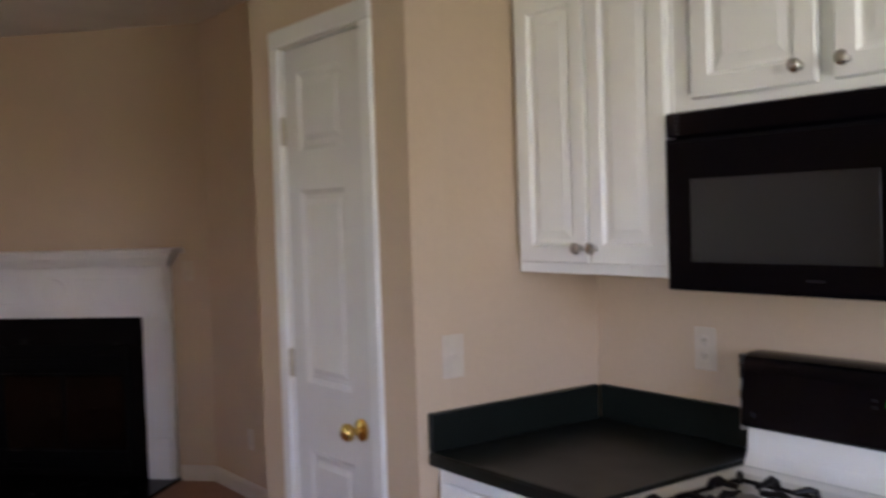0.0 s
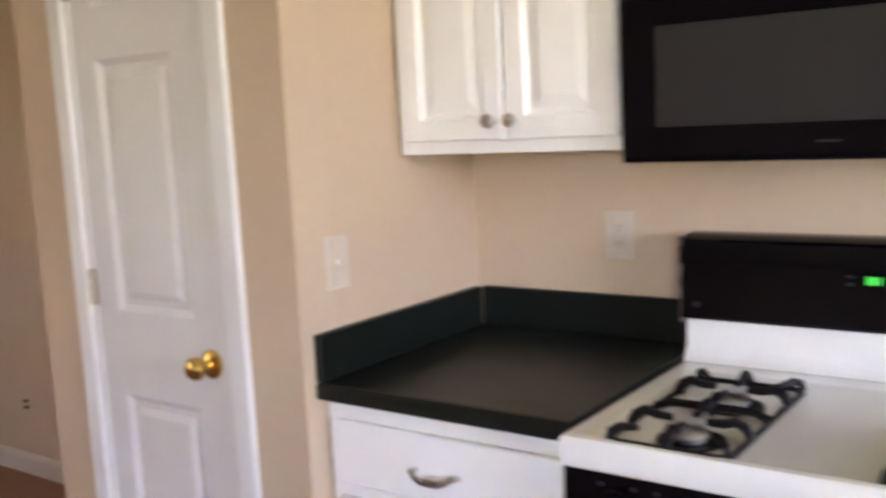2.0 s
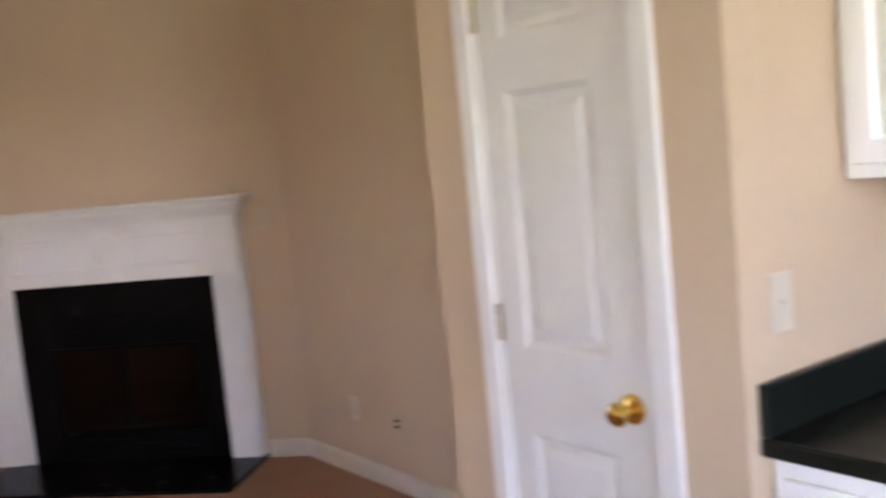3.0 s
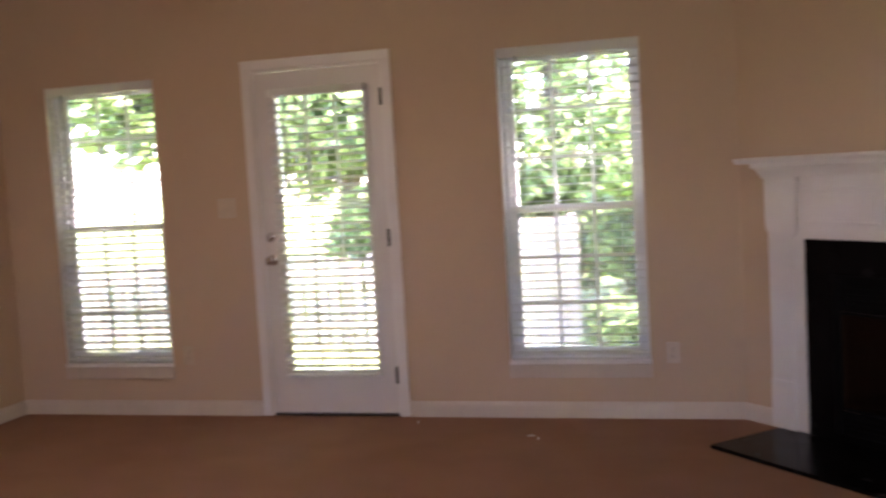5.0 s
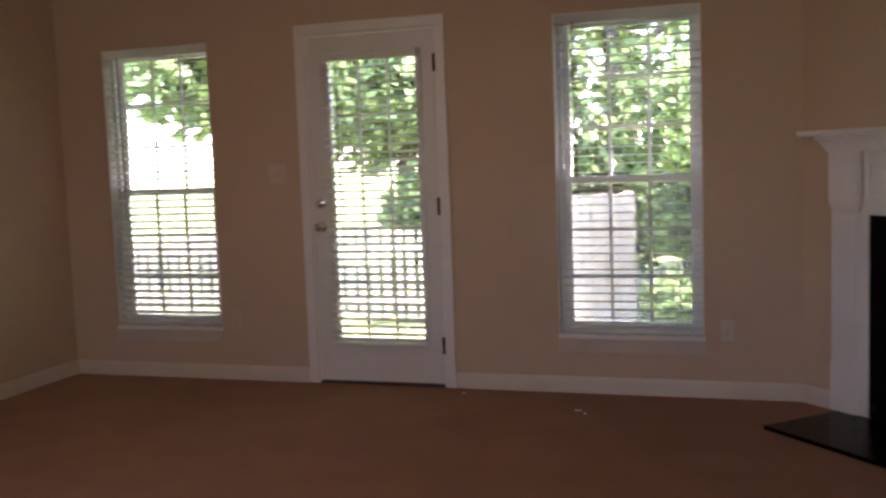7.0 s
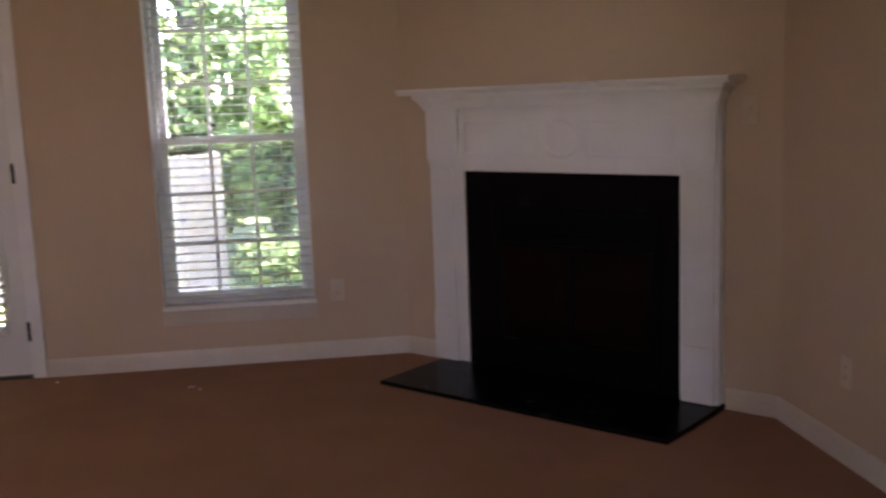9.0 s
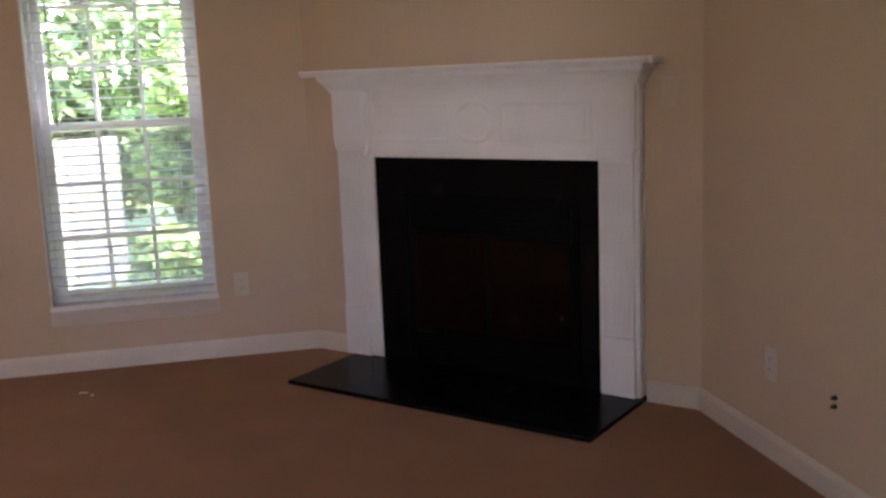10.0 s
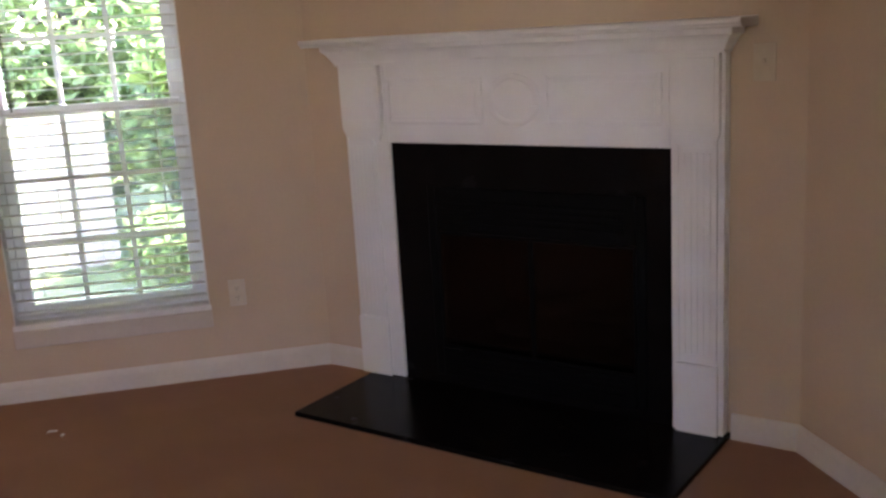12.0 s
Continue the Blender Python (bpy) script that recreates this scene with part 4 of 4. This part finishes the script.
for j, z in enumerate((1.590, 1.565, 1.545, 1.507, 1.487, 1.468, 1.449, 1.428)):
    for i in range(4 if j in (0,) else 3):
        w = 0.013 if j < 3 else 0.009
        x = 1.196 + i * (0.028 if j == 0 else 0.037)
        part("key", B(x, x + w, MF - 0.0012, MF + 0.002, z, z + (0.004 if j < 3 else 0.007)), LEGEND, cpn)
part("key", B(1.222, 1.268, MF - 0.0012, MF + 0.002, 1.578, 1.5805), LEGEND, cpn)
for x in (1.205, 1.262):
    part("start_key", B(x, x + 0.022, MF - 0.0012, MF + 0.002, 1.388, 1.396), LEGEND, cpn)
# vent grille along the top
bm = bmesh.new()
box(bm, MX0, MX1, MF + 0.006, MF + 0.034, 1.692, MZ1, 0.004)
vg = part("vent_grille", bm, BLACKGLOSS, mw)
for i in range(5):
    part("vent_slot", B(MX0 + 0.03, MX0 + 0.042, MF + 0.004, MF + 0.0065, 1.698 + i * 0.0095, 1.703 + i * 0.0095), LEGEND, vg)
for i in range(4):
    part("vent_louvre", B(MX0 + 0.06, MX1 - 0.03, MF + 0.0035, MF + 0.0062, 1.699 + i * 0.012, 1.705 + i * 0.012), BLACKGLOSS, vg)

# ---- living room lamp, known by its warm glow on the cabinet doors ----
kl = thing("ceiling_lamp", pose(0.45, 2.55, CEIL), "warm frosted glass lamp on a short ceiling stem, lit", "lamp")
part("canopy", lathe(bmesh.new(), (0, 0, -0.0005), (0, 0, -1), [(0, 0.065), (0.018, 0.062), (0.030, 0.030), (0.034, 0.011)], 24), TRIM, kl, smooth=True)
part("stem", lathe(bmesh.new(), (0, 0, -0.0345), (0, 0, -1), [(0, 0.010), (0.29, 0.010)], 12), TRIM, kl, smooth=True)
part("shade", lathe(bmesh.new(), (0, 0, -0.325), (0, 0, -1), [(0, 0.045), (0.02, 0.095), (0.06, 0.135), (0.10, 0.140), (0.14, 0.115), (0.165, 0.06), (0.17, 0.0)], 28), LAMPGLASS, kl, "warm frosted glass shade", smooth=True)

# ---- small white specks on the carpet ----
for (x, y, s, r) in ((1.70, 4.60, 0.020, 20), (1.745, 4.55, 0.012, 80), (1.01, 4.86, 0.012, 140)):
    bm = bmesh.new()
    pts = [(-s, 0, 0.004), (-s * 0.4, s * 0.25, 0.008), (s * 0.3, -s * 0.1, 0.006), (s, s * 0.2, 0.004)]
    tube(bm, pts, 0.003, 6, [0.002, 0.004, 0.0045, 0.002])
    solid("paper_scrap", bm, SPECK, "tiny white speck on the carpet", "scrap", m=pose(x, y, 0, 0, 0, r), group="scraps on the carpet")

# ---- outside ----
GZ = -0.45
bm = bmesh.new()
n = 40
cols = []
for i in range(n + 1):
    x = -300 + 600 * i / n
    cols.append([bm.verts.new((x, y, GZ)) for y in (-400, -160, -60, -25, -12, -6, 0, 5.2, 7, 9, 11, 14, 18, 25, 40, 80, 160, 400)])
for a, b in zip(cols, cols[1:]):
    for j in range(len(a) - 1):
        bm.faces.new((a[j], b[j], b[j + 1], a[j + 1]))
solid("ground", bm, GRASS, "sunlit lawn behind the house", "lawn", "structure")


def fence(x0, x1, y, top, board, gap, label, rail_z):
    f = thing("fence", pose(x0, y, GZ), label, "fence")
    h = top - GZ
    bm = box(bmesh.new(), 0, board, 0, 0.018, 0.03, h, 0.002)
    me = finish(bm)
    me.name = "board"
    me.materials.append(FENCE)
    rng = random.Random(int(x0 * 10))
    x = 0.0
    while x < x1 - x0:
        o = new("board", me)
        o.parent = f
        o.matrix_basis = pose(x, rng.uniform(-0.003, 0.003), rng.uniform(-0.012, 0.012), 0, rng.uniform(-0.4, 0.4), 0)
        x += board + gap
    for z in rail_z:
        part("rail", B(0, x1 - x0, 0.022, 0.06, z - GZ - 0.04, z - GZ + 0.04), FENCE, f)
    x = 0.0
    while x <= x1 - x0 + 0.01:
        part("post", B(x - 0.045, x + 0.045, 0.062, 0.152, 0, h + 0.02), FENCE, f)
        x += (x1 - x0) / max(1, round((x1 - x0) / 2.2))
    return f


fence(-0.75, 1.36, 9.5, 0.90, 0.140, 0.006, "tall weathered board fence, sunlit", (0.55, -0.2))
fence(-8.0, -0.80, 9.5, 0.56, 0.085, 0.055, "low weathered picket fence with gaps", (0.38, -0.2))


def leaf_cloud(rng, blobs, count, size, gapscale=1.1, cut=-0.05):
    """Many small folded leaves, gathered in uneven masses."""
    verts, faces = [], []
    tot = sum(b[3] for b in blobs)
    made, tries = 0, 0
    while made < count and tries < count * 6:
        tries += 1
        k = rng.uniform(0, tot)
        for b in blobs:
            k -= b[3]
            if k <= 0:
                break
        c, r, fl = Vector(b[0]), b[1], b[2]
        d = Vector((rng.gauss(0, 1), rng.gauss(0, 1), rng.gauss(0, 1))).normalized()
        p = c + Vector((d.x * r, d.y * r, d.z * r * fl)) * (rng.uniform(0.25, 1.0) ** 0.5)
        if noise.noise(p * gapscale) < cut:
            continue
        s = size * rng.uniform(0.6, 1.35)
        a = Vector((rng.gauss(0, 1), rng.gauss(0, 1), rng.gauss(-0.3, 0.6))).normalized()
        w = a.orthogonal().normalized()
        w.rotate(Matrix.Rotation(rng.uniform(0, 6.28), 3, a))
        up = a.cross(w)
        i = len(verts)
        verts += [p - a * s, p + w * s * 0.55 + up * s * 0.15, p + a * s, p - w * s * 0.55 + up * s * 0.15]
        faces += [(i, i + 1, i + 2), (i, i + 2, i + 3)]
        made += 1
    me = bpy.data.meshes.new("crown")
    me.from_pydata(verts, [], faces)
    return me


def tree(x, y, h, r, seed, leaves, base=2.2, size=0.16):
    rng = random.Random(seed)
    t = thing("tree", pose(x, y, GZ), "leafy green deciduous tree in full sun", "tree", "trees behind the garden")
    bm = bmesh.new()
    lean = rng.uniform(-0.4, 0.4)
    pts = [Vector((lean * (k / 6) ** 2, rng.uniform(-0.06, 0.06), h * 0.8 * k / 6)) for k in range(7)]
    tube(bm, pts, 0.1, 10, [0.02 * h * (1.15 - k / 6.5) + 0.02 for k in range(7)])
    blobs = []
    for k in range(9):
        a = rng.uniform(0, 6.28)
        z = base + (h - base) * (k + 0.5) / 9
        rr = r * (0.55 + 0.45 * math.sin(math.pi * min(1, 0.25 + 0.75 * (k + 0.5) / 9)))
        e = Vector((math.cos(a) * rr * 0.65, math.sin(a) * rr * 0.65, z + rr * 0.2))
        s = pts[min(6, max(1, int(6 * z / (h * 0.8))))]
        tube(bm, [s * 1.0, s.lerp(e, 0.5) + Vector((0, 0, 0.15)), e], 0.04, 7, [0.07, 0.045, 0.02])
        blobs.append((e, rr * 0.62, 0.75, rr ** 2))
        blobs.append((Vector((-e.x * 0.5, -e.y * 0.5, z)), rr * 0.5, 0.7, rr ** 2 * 0.6))
    part("trunk", bm, BARK, t, smooth=True)
    me = leaf_cloud(rng, blobs, leaves, size)
    me.materials.append(LEAF)
    c = new("crown", me)
    c.parent = t
    return t


def shrub(x, y, h, r, seed, leaves, mat=None):
    rng = random.Random(seed)
    t = thing("shrub", pose(x, y, GZ), "dense leafy green shrub beside the fence", "shrub", "garden shrubs")
    bm = bmesh.new()
    blobs = []
    for k in range(8):
        a = rng.uniform(0, 6.28)
        e = Vector((math.cos(a) * r * rng.uniform(0.2, 0.7), math.sin(a) * r * rng.uniform(0.2, 0.7), h * rng.uniform(0.25, 0.85)))
        tube(bm, [(0, 0, 0), e * 0.5 + Vector((0, 0, 0.1)), e], 0.02, 6, [0.03, 0.02, 0.008])
        blobs.append((e, r * 0.5, h / r * 0.45, 1.0))
    part("stems", bm, BARK, t, smooth=True)
    me = leaf_cloud(rng, blobs, leaves, 0.075, 2.2, -0.12)
    me.materials.append(mat or LEAFDARK)
    c = new("crown", me)
    c.parent = t
    return t


shrub(2.55, 9.0, 2.5, 1.0, 5, 9000)
shrub(2.20, 8.75, 1.3, 0.62, 31, 5000)
shrub(2.9, 8.4, 1.2, 0.62, 32, 4500)
shrub(3.6, 9.3, 2.8, 1.2, 6, 8000)
shrub(1.95, 10.4, 2.2, 0.9, 8, 3500)
shrub(0.9, 11.0, 2.0, 0.9, 9, 4000, LEAF)
shrub(2.12, 8.15, 0.85, 0.50, 43, 3500)
shrub(2.45, 7.95, 0.95, 0.55, 44, 3500)
shrub(-0.30, 10.9, 2.4, 0.9, 41, 3600, LEAF)
shrub(-1.35, 11.2, 2.1, 0.9, 42, 3200, LEAF)
tree(2.8, 12.0, 7.5, 2.4, 11, 5500, 1.4, 0.095)
tree(0.9, 12.6, 7.0, 2.2, 21, 3800, 1.9, 0.09)
tree(-0.7, 13.2, 8.0, 2.6, 12, 9000, 2.1, 0.10)
tree(-2.0, 12.2, 6.0, 2.0, 22, 18000, 1.9, 0.10)
tree(-5.0, 14.5, 8.5, 2.8, 13, 12000, 2.5)
tree(5.4, 13.0, 8.0, 2.6, 14, 9000, 1.6)
tree(-6.2, 15.0, 9.0, 2.9, 15, 9000, 3.2)
tree(-11.8, 16.5, 9.5, 3.3, 16, 11000, 3.6)
tree(0.4, 17.5, 10.0, 3.4, 17, 1500, 2.2, 0.14)
tree(-3.2, 19.0, 10.0, 3.4, 19, 6000, 2.6, 0.15)
tree(-16.5, 20.0, 10.0, 3.2, 18, 8000, 3.4, 0.2)
